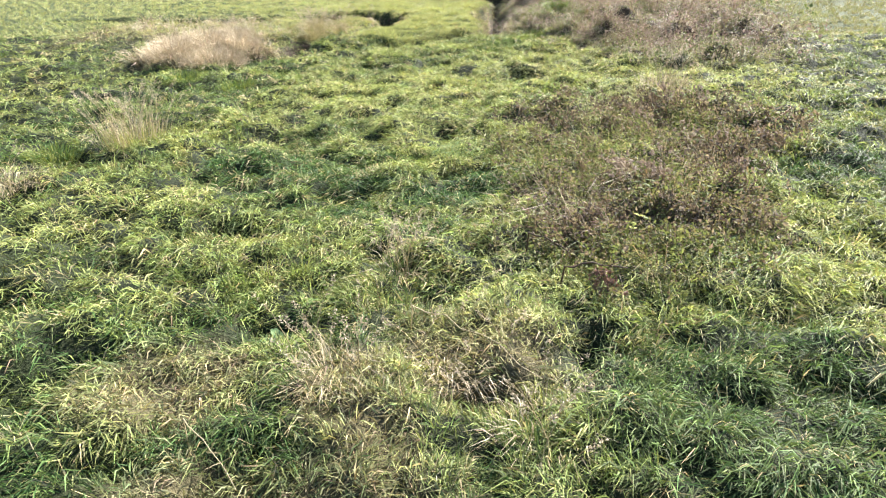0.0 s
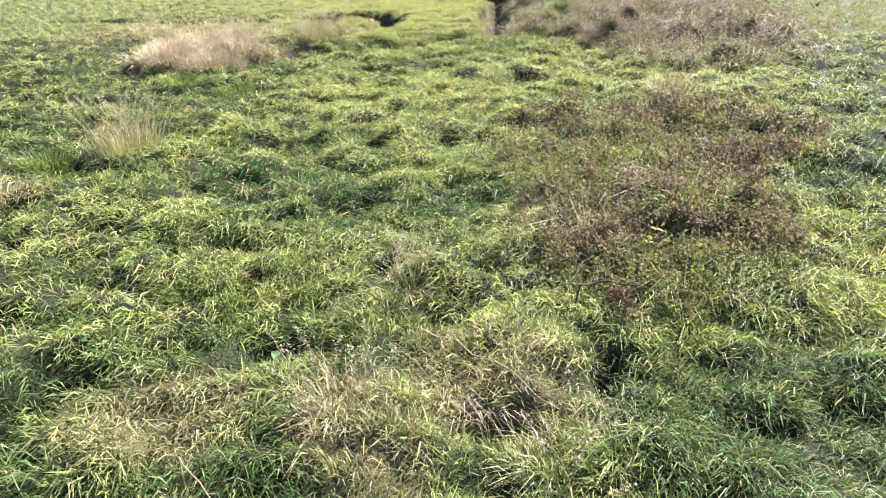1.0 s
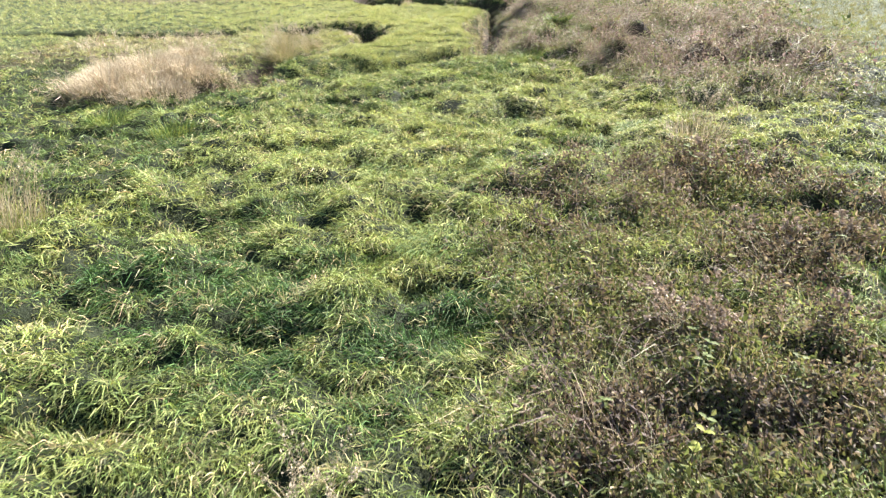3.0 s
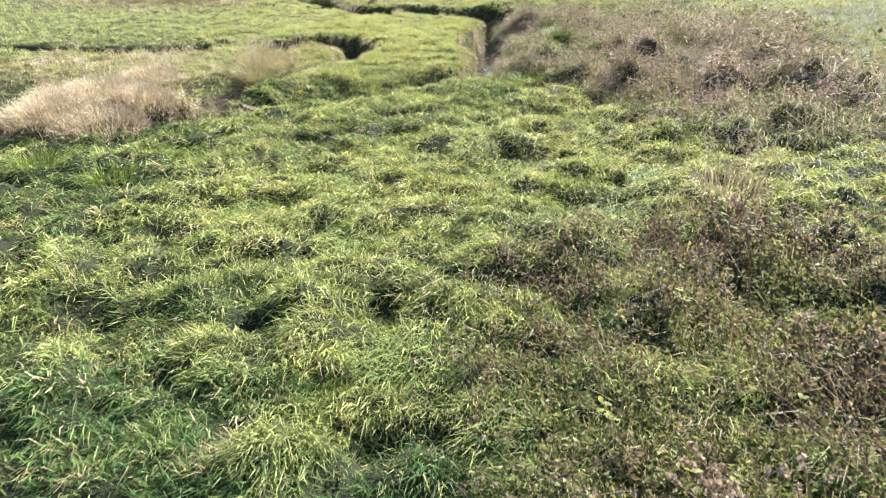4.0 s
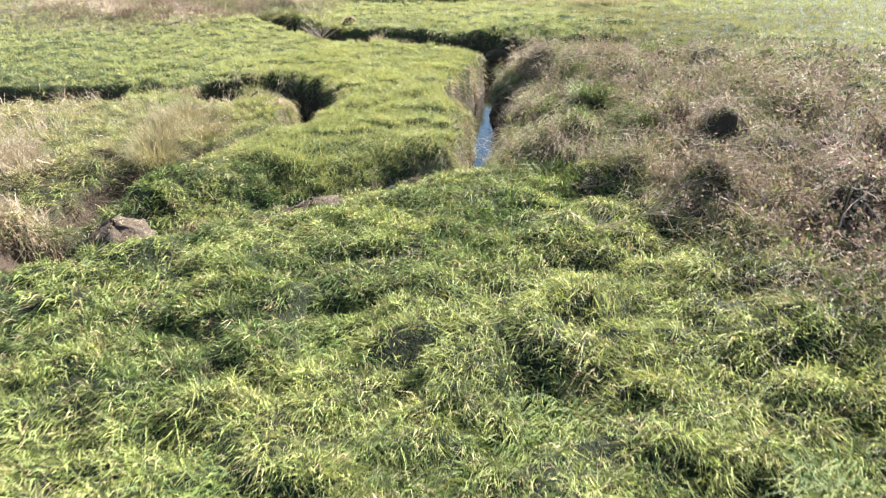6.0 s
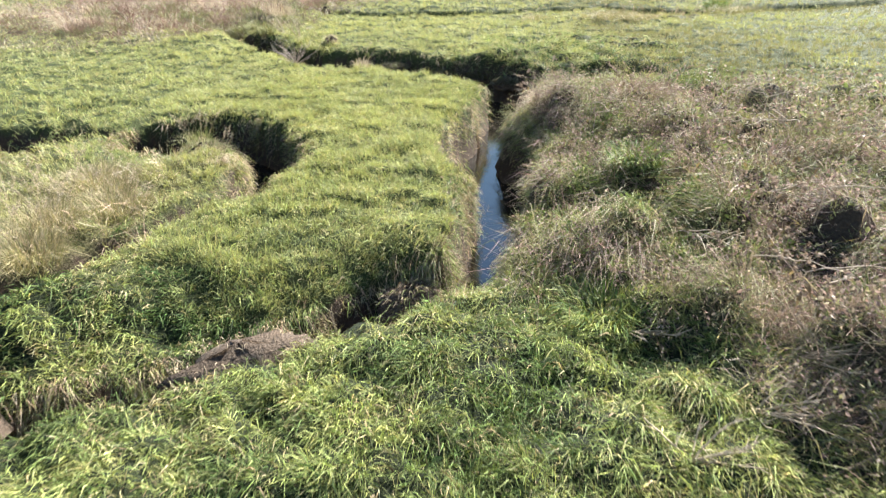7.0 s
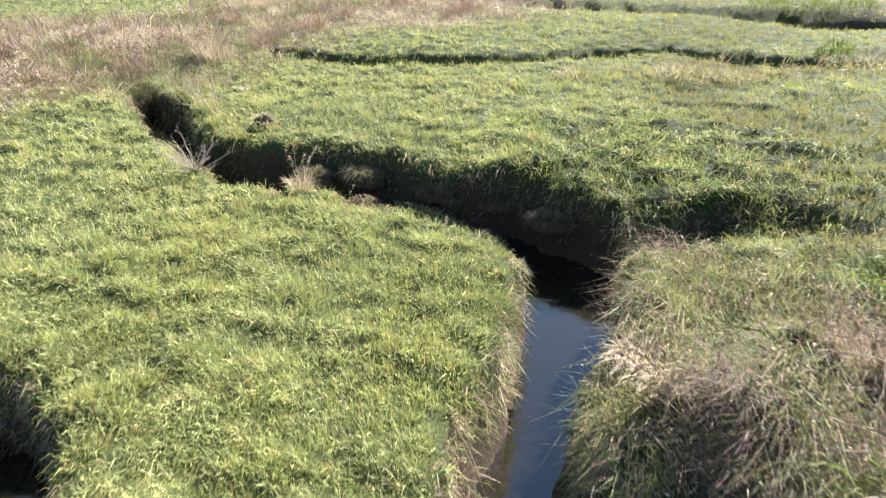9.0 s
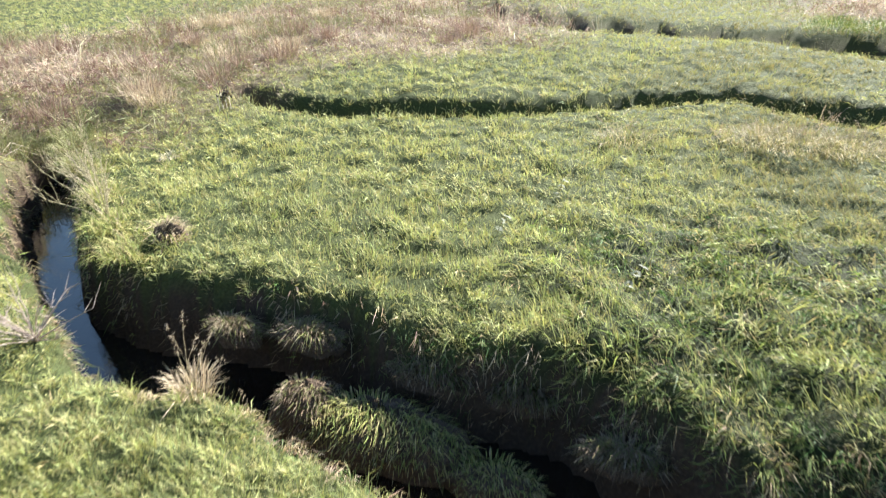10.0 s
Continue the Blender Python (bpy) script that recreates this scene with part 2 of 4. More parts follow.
def straw_mask(x, y):
    """Where the grass is dead and pale."""
    m = np.maximum(blob(x, y, -7.0, 20.9, 1.9, 1.4, 12, 0.4, 0.5, seed=41), 0.6 * blob(x, y, -6.9, 24.3, 0.8, 0.5, 0, seed=40))
    m = np.maximum(m, blob(x, y, -4.6, 26.0, 1.5, 2.6, -20, 0.8, 0.8, seed=42) * 0.5)
    m = np.maximum(m, blob(x, y, -10.0, 27.5, 3.5, 4.0, 0, seed=43) * 0.45)
    m = np.maximum(m, blob(x, y, 0.3, 4.9, 0.75, 0.6, -35, seed=44) * 0.5)
    m = np.maximum(m, blob(x, y, -0.75, 4.3, 0.4, 1.0, 20, seed=45) * 0.5)
    m = np.maximum(m, blob(x, y, -1.0, 3.2, 1.3, 0.5, -10, seed=46) * 0.5)
    m = np.maximum(m, blob(x, y, -2.4, 4.7, 0.7, 0.6, 0, seed=47) * 0.5)
    m = np.maximum(m, blob(x, y, 5.0, 31.6, 1.6, 2.2, 10, seed=48) * 0.2)
    return np.maximum(m, blob(x, y, 9.5, 44.0, 3.2, 1.0, -12, seed=49) * 0.25)


def reed_mask(x, y):
    """The pinkish brown stand of dead reed and weeds at the back."""
    m = blob(x, y, -11.5, 52.0, 9.0, 8.0, 20, seed=51)
    m = np.maximum(m, blob(x, y, -2.0, 62.0, 9.0, 9.0, 0, seed=52))
    return np.maximum(m, blob(x, y, 26.0, 63.0, 10.0, 7.0, 25, seed=53))


def meadow_mask(x, y):
    """Where the sward is short and even: inside the bends and beyond the stream."""
    return step01(22.5, 24.5, y + 0.22 * x) * (1 - 0.75 * blob(x, y, 5.6, 37.4, 3.0, 2.4, -15, seed=36))


def ground_z(x, y):
    """Height of the soil, and how far into a cut a place lies (0 to 1)."""
    m = meadow_mask(x, y)
    far = step01(36.0, 41.0, y + 0.45 * x)
    z = 0.06 - 0.06 * m + 0.2 * far + 0.10 * fbm(x, y, 6.0, 3, 2)
    rough = 1 - 0.84 * m
    fade = 1 - step01(0, 8, np.maximum(np.abs(x + 0.75) - 12.2, np.abs(y - 27.2) - 24.7))
    q, own, q2, own2 = tussocks(x, y)[2:]
    rough, m = rough * fade, m * fade
    z = z + rough * ((0.02 + 0.08 * own) * (1 - 1.5 * q**2) + (0.02 + 0.1 * own2) * (1 - 1.9 * q2**2) - 0.07 + 0.18 * fbm(x, y, 0.7, 7, 3) + 0.09 * fbm(x, y, 0.32, 9, 2) + 0.14 * fbm(x, y, 2.2, 8, 2))
    z = z + m * (0.09 * own2 * (1 - 1.6 * q2**2) + 0.04 * own * (1 - 1.5 * q**2) + 0.05 * fbm(x, y, 2.6, 12, 2) - 0.03)
    w = np.maximum(weeds_mask(x, y), straw_mask(x, y))
    _, _, q3, own3 = cells(x, y, 0.8, 321)
    z = z + fade * w * (0.26 * fbm(x, y, 1.6, 14, 2) + np.where(y < 16, 0.07, 0.34) * own3 * (1 - 1.6 * q3**2) + 0.02) + fade * weeds_mask(x, y) * (y > 16) * (0.42 * own3 * (1 - 1.8 * q3**2) - 0.12)
    wx, wy = x + 0.4 * fbm(x, y, 0.7, 16, 3), y + 0.35 * fbm(x, y, 0.7, 17, 3)
    for hx, hy, r, d in HOLLOWS:
        z = z - d * np.exp(-1.3 * ((wx - hx) ** 2 + ((wy - hy) * 1.35) ** 2) / r**2)
    cut = np.zeros_like(z)
    drop = np.zeros_like(z)
    gap, run = to_ring(x, y, SLOPE_RING)          # the grassy slope that leads down to the ditch
    z = z - 0.48 * step01(-0.1, run, gap)
    z = z - 0.65 * np.exp(-((x + 7.4) ** 2 + (y - 46.8) ** 2) / 2.6)          # low ground at the stream's head
    for n, ring in enumerate((STREAM_RING, POOL_RING, DITCH_RING)):
        gap, run = to_ring(x, y, ring)
        gap = gap + 0.1 + 0.13 * fbm(x, y, 0.7, 60 + n, 3) + 0.04 * vnoise(x, y, 0.22, 70 + n)
        k = step01(-0.05, run, gap)
        soft = 0.08 * (1 - step01(0.0, 0.35, -gap))          # a rounded lip
        deep = np.interp(x, [-5.0, -2.0, 0.5], [0.3, 0.45, 0.7]) if n == 2 else 1.42
        if n != 1:          # the slumped corner where ditch and stream meet
            deep = deep * (1 - 0.6 * np.exp(-((x - 0.8) ** 2 + (y - 24.1) ** 2) / 0.28))
        drop, cut = np.maximum(drop, deep * np.maximum(k, soft)), np.maximum(cut, np.maximum(k, soft))
    for n, (line, steep, bare_share) in enumerate(LINES):
        d, w, deep = to_line(x, y, line)
        s = d / w + (0.34 * fbm(x, y, 0.9, 65 + n, 3) + 0.08 * vnoise(x, y, 0.22, 75 + n)) * min(1.0, 0.55 / float(np.median(line[:, 2])))
        k = 1 - step01(1.0 - steep, 1.02, s)
        k = k + 0.1 * (1 - step01(0.95, 1.75, s))
        drop, cut = np.maximum(drop, deep * np.minimum(k, 1.05)), np.maximum(cut, k * bare_share)
    return z - drop, np.clip(cut, 0, 1)


# ================= materials =================
def material(name):
    m = bpy.data.materials.new(name)
    m.use_nodes = True
    return m, m.node_tree.nodes, m.node_tree.links, m.node_tree.nodes["Principled BSDF"]


def ramp(nodes, links, fac, stops):
    r = nodes.new("ShaderNodeValToRGB")
    while len(r.color_ramp.elements) < len(stops):
        r.color_ramp.elements.new(0.5)
    for e, (p, c) in zip(r.color_ramp.elements, stops):
        e.position, e.color = p, (*c, 1)
    links.new(fac, r.inputs[0])
    return r


def noise_node(nodes, links, scale, detail=5.0, vector=None, rough=0.6):
    n = nodes.new("ShaderNodeTexNoise")
    n.inputs["Scale"].default_value, n.inputs["Detail"].default_value, n.inputs["Roughness"].default_value = scale, detail, rough
    if vector is None:
        vector = nodes.new("ShaderNodeTexCoord").outputs["Object"]
    links.new(vector, n.inputs["Vector"])
    return n


def mix_color(nodes, links, fac, a, b, blend="MIX"):
    n = nodes.new("ShaderNodeMix")
    n.data_type, n.blend_type = "RGBA", blend
    for socket, v in ((n.inputs[0], fac), (n.inputs[6], a), (n.inputs[7], b)):
        if isinstance(v, (int, float)):
            socket.default_value = v
        elif isinstance(v, tuple):
            socket.default_value = (*v, 1)
        else:
            links.new(v, socket)
    return n.outputs[2]


def blade_material(name, gloss=0.58, thin=0.30, spec=0.16, pass_tint=(1.16, 1.12, 0.78)):
    """Leaves and stems: each piece's own colour, light passing through the thin blade."""
    m, nodes, links, p = material(name)
    tint = nodes.new("ShaderNodeAttribute")
    tint.attribute_name = "tint"
    grain = noise_node(nodes, links, 55.0, 3.0)
    shade = ramp(nodes, links, grain.outputs["Fac"], [(0.3, (0.72, 0.72, 0.70)), (0.7, (1.15, 1.15, 1.1))])
    color = mix_color(nodes, links, 1.0, tint.outputs["Color"], shade.outputs[0], "MULTIPLY")
    links.new(color, p.inputs["Base Color"])
    p.inputs["Roughness"].default_value = gloss
    p.inputs["Specular IOR Level"].default_value = spec
    t = nodes.new("ShaderNodeBsdfTranslucent")
    warm = mix_color(nodes, links, 1.0, color, pass_tint, "MULTIPLY")
    links.new(warm, t.inputs["Color"])
    both = nodes.new("ShaderNodeMixShader")
    both.inputs[0].default_value = thin
    links.new(p.outputs[0], both.inputs[1])
    links.new(t.outputs[0], both.inputs[2])
    links.new(both.outputs[0], nodes["Material Output"].inputs["Surface"])
    return m


GRASS = blade_material("grass_blade")
DRY = blade_material("dry_stem", 0.65, 0.28, 0.3, (1.04, 1.0, 0.92))
LEAF = blade_material("weed_leaf", 0.65, 0.35, 0.2, (1.1, 1.05, 0.75))


def ground_material():
    m, nodes, links, p = material("ground_soil")
    soil = nodes.new("ShaderNodeAttribute")
    soil.attribute_name = "soil"
    sward = nodes.new("ShaderNodeAttribute")
    sward.attribute_name = "sward"
    fine = noise_node(nodes, links, 26.0, 8.0)
    wide = noise_node(nodes, links, 1.7, 4.0)
    mud = ramp(nodes, links, fine.outputs["Fac"], [(0.25, (0.018, 0.012, 0.009)), (0.5, (0.06, 0.042, 0.028)), (0.75, (0.14, 0.1, 0.066))])
    mud2 = mix_color(nodes, links, wide.outputs["Fac"], mud.outputs[0], (0.05, 0.035, 0.025))
    thatch = ramp(nodes, links, fine.outputs["Fac"], [(0.3, (0.45, 0.45, 0.4)), (0.7, (1.15, 1.15, 1.1))])
    turf = mix_color(nodes, links, 1.0, sward.outputs["Color"], thatch.outputs[0], "MULTIPLY")
    links.new(mix_color(nodes, links, soil.outputs["Fac"], turf, mud2), p.inputs["Base Color"])
    p.inputs["Roughness"].default_value = 0.9
    p.inputs["Specular IOR Level"].default_value = 0.25
    bump = nodes.new("ShaderNodeBump")
    bump.inputs["Strength"].default_value, bump.inputs["Distance"].default_value = 0.9, 0.05
    links.new(fine.outputs["Fac"], bump.inputs["Height"])
    links.new(bump.outputs[0], p.inputs["Normal"])
    return m


def water_material():
    m, nodes, links, p = material("stream_water")
    p.inputs["Base Color"].default_value = (0.012, 0.010, 0.008, 1)
    p.inputs["Roughness"].default_value = 0.035
    p.inputs["IOR"].default_value = 1.55
    p.inputs["Specular IOR Level"].default_value = 1.0
    coord = nodes.new("ShaderNodeTexCoord")
    ripple = noise_node(nodes, links, 7.0, 3.0, coord.outputs["Object"])
    wave = noise_node(nodes, links, 1.6, 2.0, coord.outputs["Object"])
    add = nodes.new("ShaderNodeMath")
    links.new(ripple.outputs["Fac"], add.inputs[0])
    links.new(wave.outputs["Fac"], add.inputs[1])
    bump = nodes.new("ShaderNodeBump")
    bump.inputs["Strength"].default_value, bump.inputs["Distance"].default_value = 0.14, 0.02
    links.new(add.outputs[0], bump.inputs["Height"])
    links.new(bump.outputs[0], p.inputs["Normal"])
    return m


# ================= the ground =================
def spaced(lo, a, b, hi, fine):
    """Even steps from a to b, growing ones out to lo and hi."""
    mid = np.arange(a, b + 1e-6, fine)
    out, step = [mid[-1]], fine
    while out[-1] < hi:
        step *= 1.22
        out.append(out[-1] + step)
    back, step = [a], fine
    while back[-1] > lo:
        step *= 1.22
        back.append(back[-1] - step)
    return np.r_[back[:0:-1], mid, out[1:]]


def mesh_object(name, verts, faces_flat, sizes, mat, attrs=(), smooth=True):
    """A mesh from arrays: corner indices and face sizes; attrs: (name, type, domain, values)."""
    me = bpy.data.meshes.new(name)
    me.vertices.add(len(verts))
    me.vertices.foreach_set("co", np.ascontiguousarray(verts, np.float32).ravel())
    me.loops.add(len(faces_flat))
    me.loops.foreach_set("vertex_index", np.ascontiguousarray(faces_flat, np.int32))
    starts = np.r_[0, np.cumsum(sizes)[:-1]].astype(np.int32)
    me.polygons.add(len(sizes))
    me.polygons.foreach_set("loop_start", starts)
    me.polygons.foreach_set("use_smooth", np.full(len(sizes), smooth))
    for key, kind, domain, values in attrs:
        at = me.attributes.new(key, kind, domain)
        at.data.foreach_set("value" if kind == "FLOAT" else "color", np.ascontiguousarray(values, np.float32).ravel())
    me.update(calc_edges=True)
    me.materials.append(mat)
    return new(name, me)


def sward_color(x, y):
    """Colour of the turf between the blades; the dark green holds the gaps' shade."""
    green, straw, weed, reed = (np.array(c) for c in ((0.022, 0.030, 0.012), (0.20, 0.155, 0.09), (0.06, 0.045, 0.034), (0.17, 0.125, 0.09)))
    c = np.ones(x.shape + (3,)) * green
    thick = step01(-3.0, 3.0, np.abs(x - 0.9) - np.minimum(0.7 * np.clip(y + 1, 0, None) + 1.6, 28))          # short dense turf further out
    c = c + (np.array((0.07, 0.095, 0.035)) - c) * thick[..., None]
    c = c * (1 + 0.25 * fbm(x, y, 1.2, 81)[..., None])
    c = c + (np.array((0.075, 0.095, 0.03)) - c) * (0.7 * meadow_mask(x, y))[..., None]
    for m, k in ((straw_mask(x, y), straw), (weeds_mask(x, y), weed), (reed_mask(x, y), reed)):
        c = c + (k - c) * m[..., None]
    return c


GX, GY = spaced(-2600, -13.0, 11.5, 2600, 0.108), spaced(-2600, 2.5, 52.0, 2600, 0.105)
gx, gy = np.meshgrid(GX, GY)
GZ, GCUT = ground_z(gx, gy)
calm = step01(90, 160, np.hypot(gx, gy - 30))
GZ = GZ * (1 - calm)
ny, nx = GZ.shape
idx = np.arange(nx * ny).reshape(ny, nx)
quads = np.stack([idx[:-1, :-1], idx[:-1, 1:], idx[1:, 1:], idx[1:, :-1]], -1).reshape(-1, 4)
slope = np.hypot(np.gradient(GZ, axis=0) / np.gradient(GY)[:, None], np.gradient(GZ, axis=1) / np.gradient(GX)[None])
GSLOPE = slope
GSOIL = np.clip(np.maximum(step01(0.7, 1.5, slope) * (GCUT > 0.1), step01(0.5, 0.8, GCUT)), 0, 1)
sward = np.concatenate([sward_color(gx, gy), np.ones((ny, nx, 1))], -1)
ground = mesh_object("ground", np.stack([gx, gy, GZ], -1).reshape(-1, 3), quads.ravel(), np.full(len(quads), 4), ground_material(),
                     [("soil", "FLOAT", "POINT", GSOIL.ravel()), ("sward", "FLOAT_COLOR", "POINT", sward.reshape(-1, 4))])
tagged(ground, "uneven meadow soil cut by a narrow stream and ditches", "ground", kind="structure")


def grid_at(table, x, y):
    """A value of the ground's grid at any place."""
    i = np.clip(np.searchsorted(GX, x) - 1, 0, nx - 2)
    j = np.clip(np.searchsorted(GY, y) - 1, 0, ny - 2)
    u, v = (x - GX[i]) / (GX[i + 1] - GX[i]), (y - GY[j]) / (GY[j + 1] - GY[j])
    return (table[j, i] * (1 - u) + table[j, i + 1] * u) * (1 - v) + (table[j + 1, i] * (1 - u) + table[j + 1, i + 1] * u) * v


def water_strip(name, line, level, wide, label):
    """A sheet of water along a channel; its edges run into the banks."""
    p = line[:, :2]
    way = np.gradient(p, axis=0)
    side = np.stack([-way[:, 1], way[:, 0]], 1) / np.linalg.norm(way, axis=1)[:, None]
    cols = np.linspace(-1, 1, 7)
    v = np.stack([p + side * (c * wide * line[:, 2:3]) for c in cols], 1)
    v = np.concatenate([v, np.full(v.shape[:2] + (1,), level)], -1)
    n, k = v.shape[:2]
    ids = np.arange(n * k).reshape(n, k)
    q = np.stack([ids[:-1, :-1], ids[:-1, 1:], ids[1:, 1:], ids[1:, :-1]], -1).reshape(-1, 4)
    ob = mesh_object(name, v.reshape(-1, 3), q.ravel(), np.full(len(q), 4), WATER)
    return tagged(ob, label, "water", kind="structure")


WATER = water_material()
water_strip("water", STREAM[8:], -1.13, 1.7, "shallow brown stream water mirroring the pale sky")
water_strip("water", OXBOW, -1.08, 1.5, "small dark pool in a cut-off bend")

# ================= grass =================
rng = np.random.default_rng(4)


def nearest_pass(x, y):
    """Roughly how near the flight comes to a place."""
    side = np.abs(x - 1.0) / 0.62
    ahead = np.where(y > 33, np.hypot(y - 30.5, 4.0), np.where(y < 2.5, 12.0, 5.0))
    return np.maximum(np.maximum(side, ahead), 5.0)


def tufts(density, keep, per):
    """Places of tufts of grass over the plan, thinner with distance; keep(x, y): the share that grows there."""
    cx, cy = np.meshgrid(np.arange(-30, 32, 0.5) + 0.25, np.arange(-6, 78, 0.5) + 0.25)
    cx, cy = cx.ravel(), cy.ravel()
    inside = np.abs(cx - 0.9) < np.minimum(0.7 * (cy + 1) + 1.6, 28)
    d = nearest_pass(cx, cy)
    want = density * np.where(inside, (5.0 / d) ** 1.75, 0.016) * keep(cx, cy) * 0.25 / per
    count = np.floor(want + rng.random(len(want))).astype(int)
    x, y = np.repeat(cx, count), np.repeat(cy, count)
    x, y = x + rng.uniform(-0.25, 0.25, len(x)), y + rng.uniform(-0.25, 0.25, len(y))
    return x, y


def grass_mesh(name, x, y, per, length, width, upright, color, mat, label, spread=0.05, flow=0.0, heading=None, droop=0.0, slender=0.5, wild=0.0):
    """Tufts of blades as one mesh. length, width, upright: per tuft; color: per tuft rgb; flow: how far all blades lie one way."""
    n = len(x)
    if heading is None:
        wind = (0.9 * fbm(x, y, 2.6, 21, 2) + 0.55 * fbm(x, y, 0.7, 22, 2)) * math.pi + 3.7
        (dx, dy), (ex, ey), *_ = tussocks(x, y)
        heading = np.arctan2(-0.25 * dy - 0.3 * ey + 0.6 * np.sin(wind), -0.25 * dx - 0.3 * ex + 0.6 * np.cos(wind)) + rng.normal(0, 0.3, n)
    rep = np.repeat(np.arange(n), per)
    k = len(rep)
    d = nearest_pass(x, y)[rep]
    grow = (d / 5.0) ** 0.46
    turn = rng.uniform(0, 2 * math.pi, k)
    r = np.sqrt(rng.random(k)) * spread * grow ** 0.8
    bx, by = x[rep] + r * np.cos(turn), y[rep] + r * np.sin(turn)
    bz = grid_at(GZ, bx, by) - 0.015
    az = np.where(rng.random(k) < flow, heading[rep] + rng.normal(0, 0.55 + 0.3 * wild, k), turn + rng.normal(0, 0.5, k))
    up = np.clip(upright[rep] + rng.normal(0, 0.16 + 0.1 * wild, k), 0.05, 0.98)
    L = length[rep] * rng.uniform(0.55, 1.2, k) * grow ** 0.25
    W = width[rep] * rng.uniform(0.7, 1.25, k) * grow
    out = np.sqrt(1 - up**2)
    hx, hy = np.cos(az), np.sin(az)
    mid = np.stack([bx + hx * L * 0.42 * out, by + hy * L * 0.42 * out, bz + L * (0.25 + 0.36 * up)], 1)
    bend = rng.uniform(0.35, 1.1, k) * (1.18 - up)
    tip = np.stack([bx + hx * L * (out * 0.85 + bend * 0.25), by + hy * L * (out * 0.85 + bend * 0.25), bz + L * (0.3 + 0.68 * up - 0.55 * bend - droop)], 1)
    face = az + math.pi / 2 + rng.normal(0, 0.7, k)
    sx, sy = np.cos(face) * W * 0.5, np.sin(face) * W * 0.5
    tilt = np.stack([sx * 0.9, sy * 0.9, rng.normal(0, 0.3, k) * W], 1)
    base = np.stack([bx, by, bz], 1)
    thin = rng.random(k) < slender          # straight slivers between the arching blades
    order = np.r_[np.flatnonzero(~thin), np.flatnonzero(thin)]
    a, b = np.flatnonzero(~thin), np.flatnonzero(thin)
    arch = np.stack([base, mid + tilt, tip, mid - tilt], 1)[a].reshape(-1, 3)
    half = base[b] * 0.45 + tip[b] * 0.55
    sliver = np.stack([base[b], half + 1.8 * tilt[b], tip[b]], 1).reshape(-1, 3)
    v = np.concatenate([arch, sliver])
    corner, sizes = np.arange(len(v)), np.r_[np.full(len(a), 4), np.full(len(b), 3)]
    c = color[rep] * (1 + rng.uniform(-0.4 - 0.15 * wild, 0.45 + 0.2 * wild, (k, 1)) * ((5.0 / d) ** 0.55)[:, None]) * (1 + rng.normal(0, 0.06, (k, 3)))
    c = np.clip(np.concatenate([c, np.ones((k, 1))], 1), 0, 1)[order]
    ob = mesh_object(name, v, corner, sizes, mat, [("tint", "FLOAT_COLOR", "FACE", c)])
    return tagged(ob, label, "grass", kind="stuff")


def blend(c, m, k):
    return c + (np.array(k) - c) * m[:, None]


def grows(x, y):
    """Little grows on steep cuts and none in the beds."""
    return 1 - step01(0.18, 0.5, grid_at(GCUT, x, y))


def weedy(x, y):
    """Weeds also hold on the sloping bank."""
    return 1 - step01(0.45, 0.85, grid_at(GCUT, x, y))


def bare(x, y):
    return np.maximum(weeds_mask(x, y), reed_mask(x, y))


def green_color(x, y):
    n = len(x)
    own, own2 = tussocks(x, y)[3::2]
    a = fbm(x, y, 2.4, 91) + 0.9 * (own - 0.5) + 0.7 * (own2 - 0.5) + rng.normal(0, 0.3, n)
    c = np.ones((n, 3)) * np.array((0.212, 0.26, 0.09))
    a = a + 0.8 * fbm(x, y, 0.4, 92, 2)
    c = blend(c, np.clip(a, 0, 1), (0.345, 0.375, 0.14))
    c = blend(c, np.clip(-1.5 * a - 0.08, 0, 1), (0.062, 0.12, 0.038))
    c = blend(c, 0.15 * step01(10, 16, y) * (1 - step01(22, 25, y)) + 0.35 * blob(x, y, 5.0, 17.3, 4.0, 2.4, -10, seed=72), (0.40, 0.41, 0.16))
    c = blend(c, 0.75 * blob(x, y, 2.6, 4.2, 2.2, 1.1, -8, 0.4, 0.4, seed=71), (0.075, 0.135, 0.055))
    dry = rng.random(n) < 0.10 + 0.1 * np.clip(fbm(x, y, 1.3, 95), 0, 1)
    return np.where(dry[:, None], np.array((0.42, 0.36, 0.21)), c) * np.clip(rng.lognormal(-0.03, 0.38, (n, 1)), 0.3, 1.3)


# long lodged grass before the stream
PER = 12
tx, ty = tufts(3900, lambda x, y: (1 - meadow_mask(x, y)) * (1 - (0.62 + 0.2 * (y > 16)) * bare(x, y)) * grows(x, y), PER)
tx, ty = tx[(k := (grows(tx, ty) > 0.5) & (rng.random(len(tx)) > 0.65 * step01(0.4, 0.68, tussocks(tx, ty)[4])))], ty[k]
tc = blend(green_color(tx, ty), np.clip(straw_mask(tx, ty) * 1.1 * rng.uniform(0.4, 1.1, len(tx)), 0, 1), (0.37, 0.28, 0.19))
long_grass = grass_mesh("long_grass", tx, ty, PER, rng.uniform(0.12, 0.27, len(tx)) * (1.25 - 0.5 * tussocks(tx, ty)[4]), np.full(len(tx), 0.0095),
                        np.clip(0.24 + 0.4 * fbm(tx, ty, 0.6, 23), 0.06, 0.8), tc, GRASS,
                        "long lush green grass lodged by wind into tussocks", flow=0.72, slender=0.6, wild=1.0)
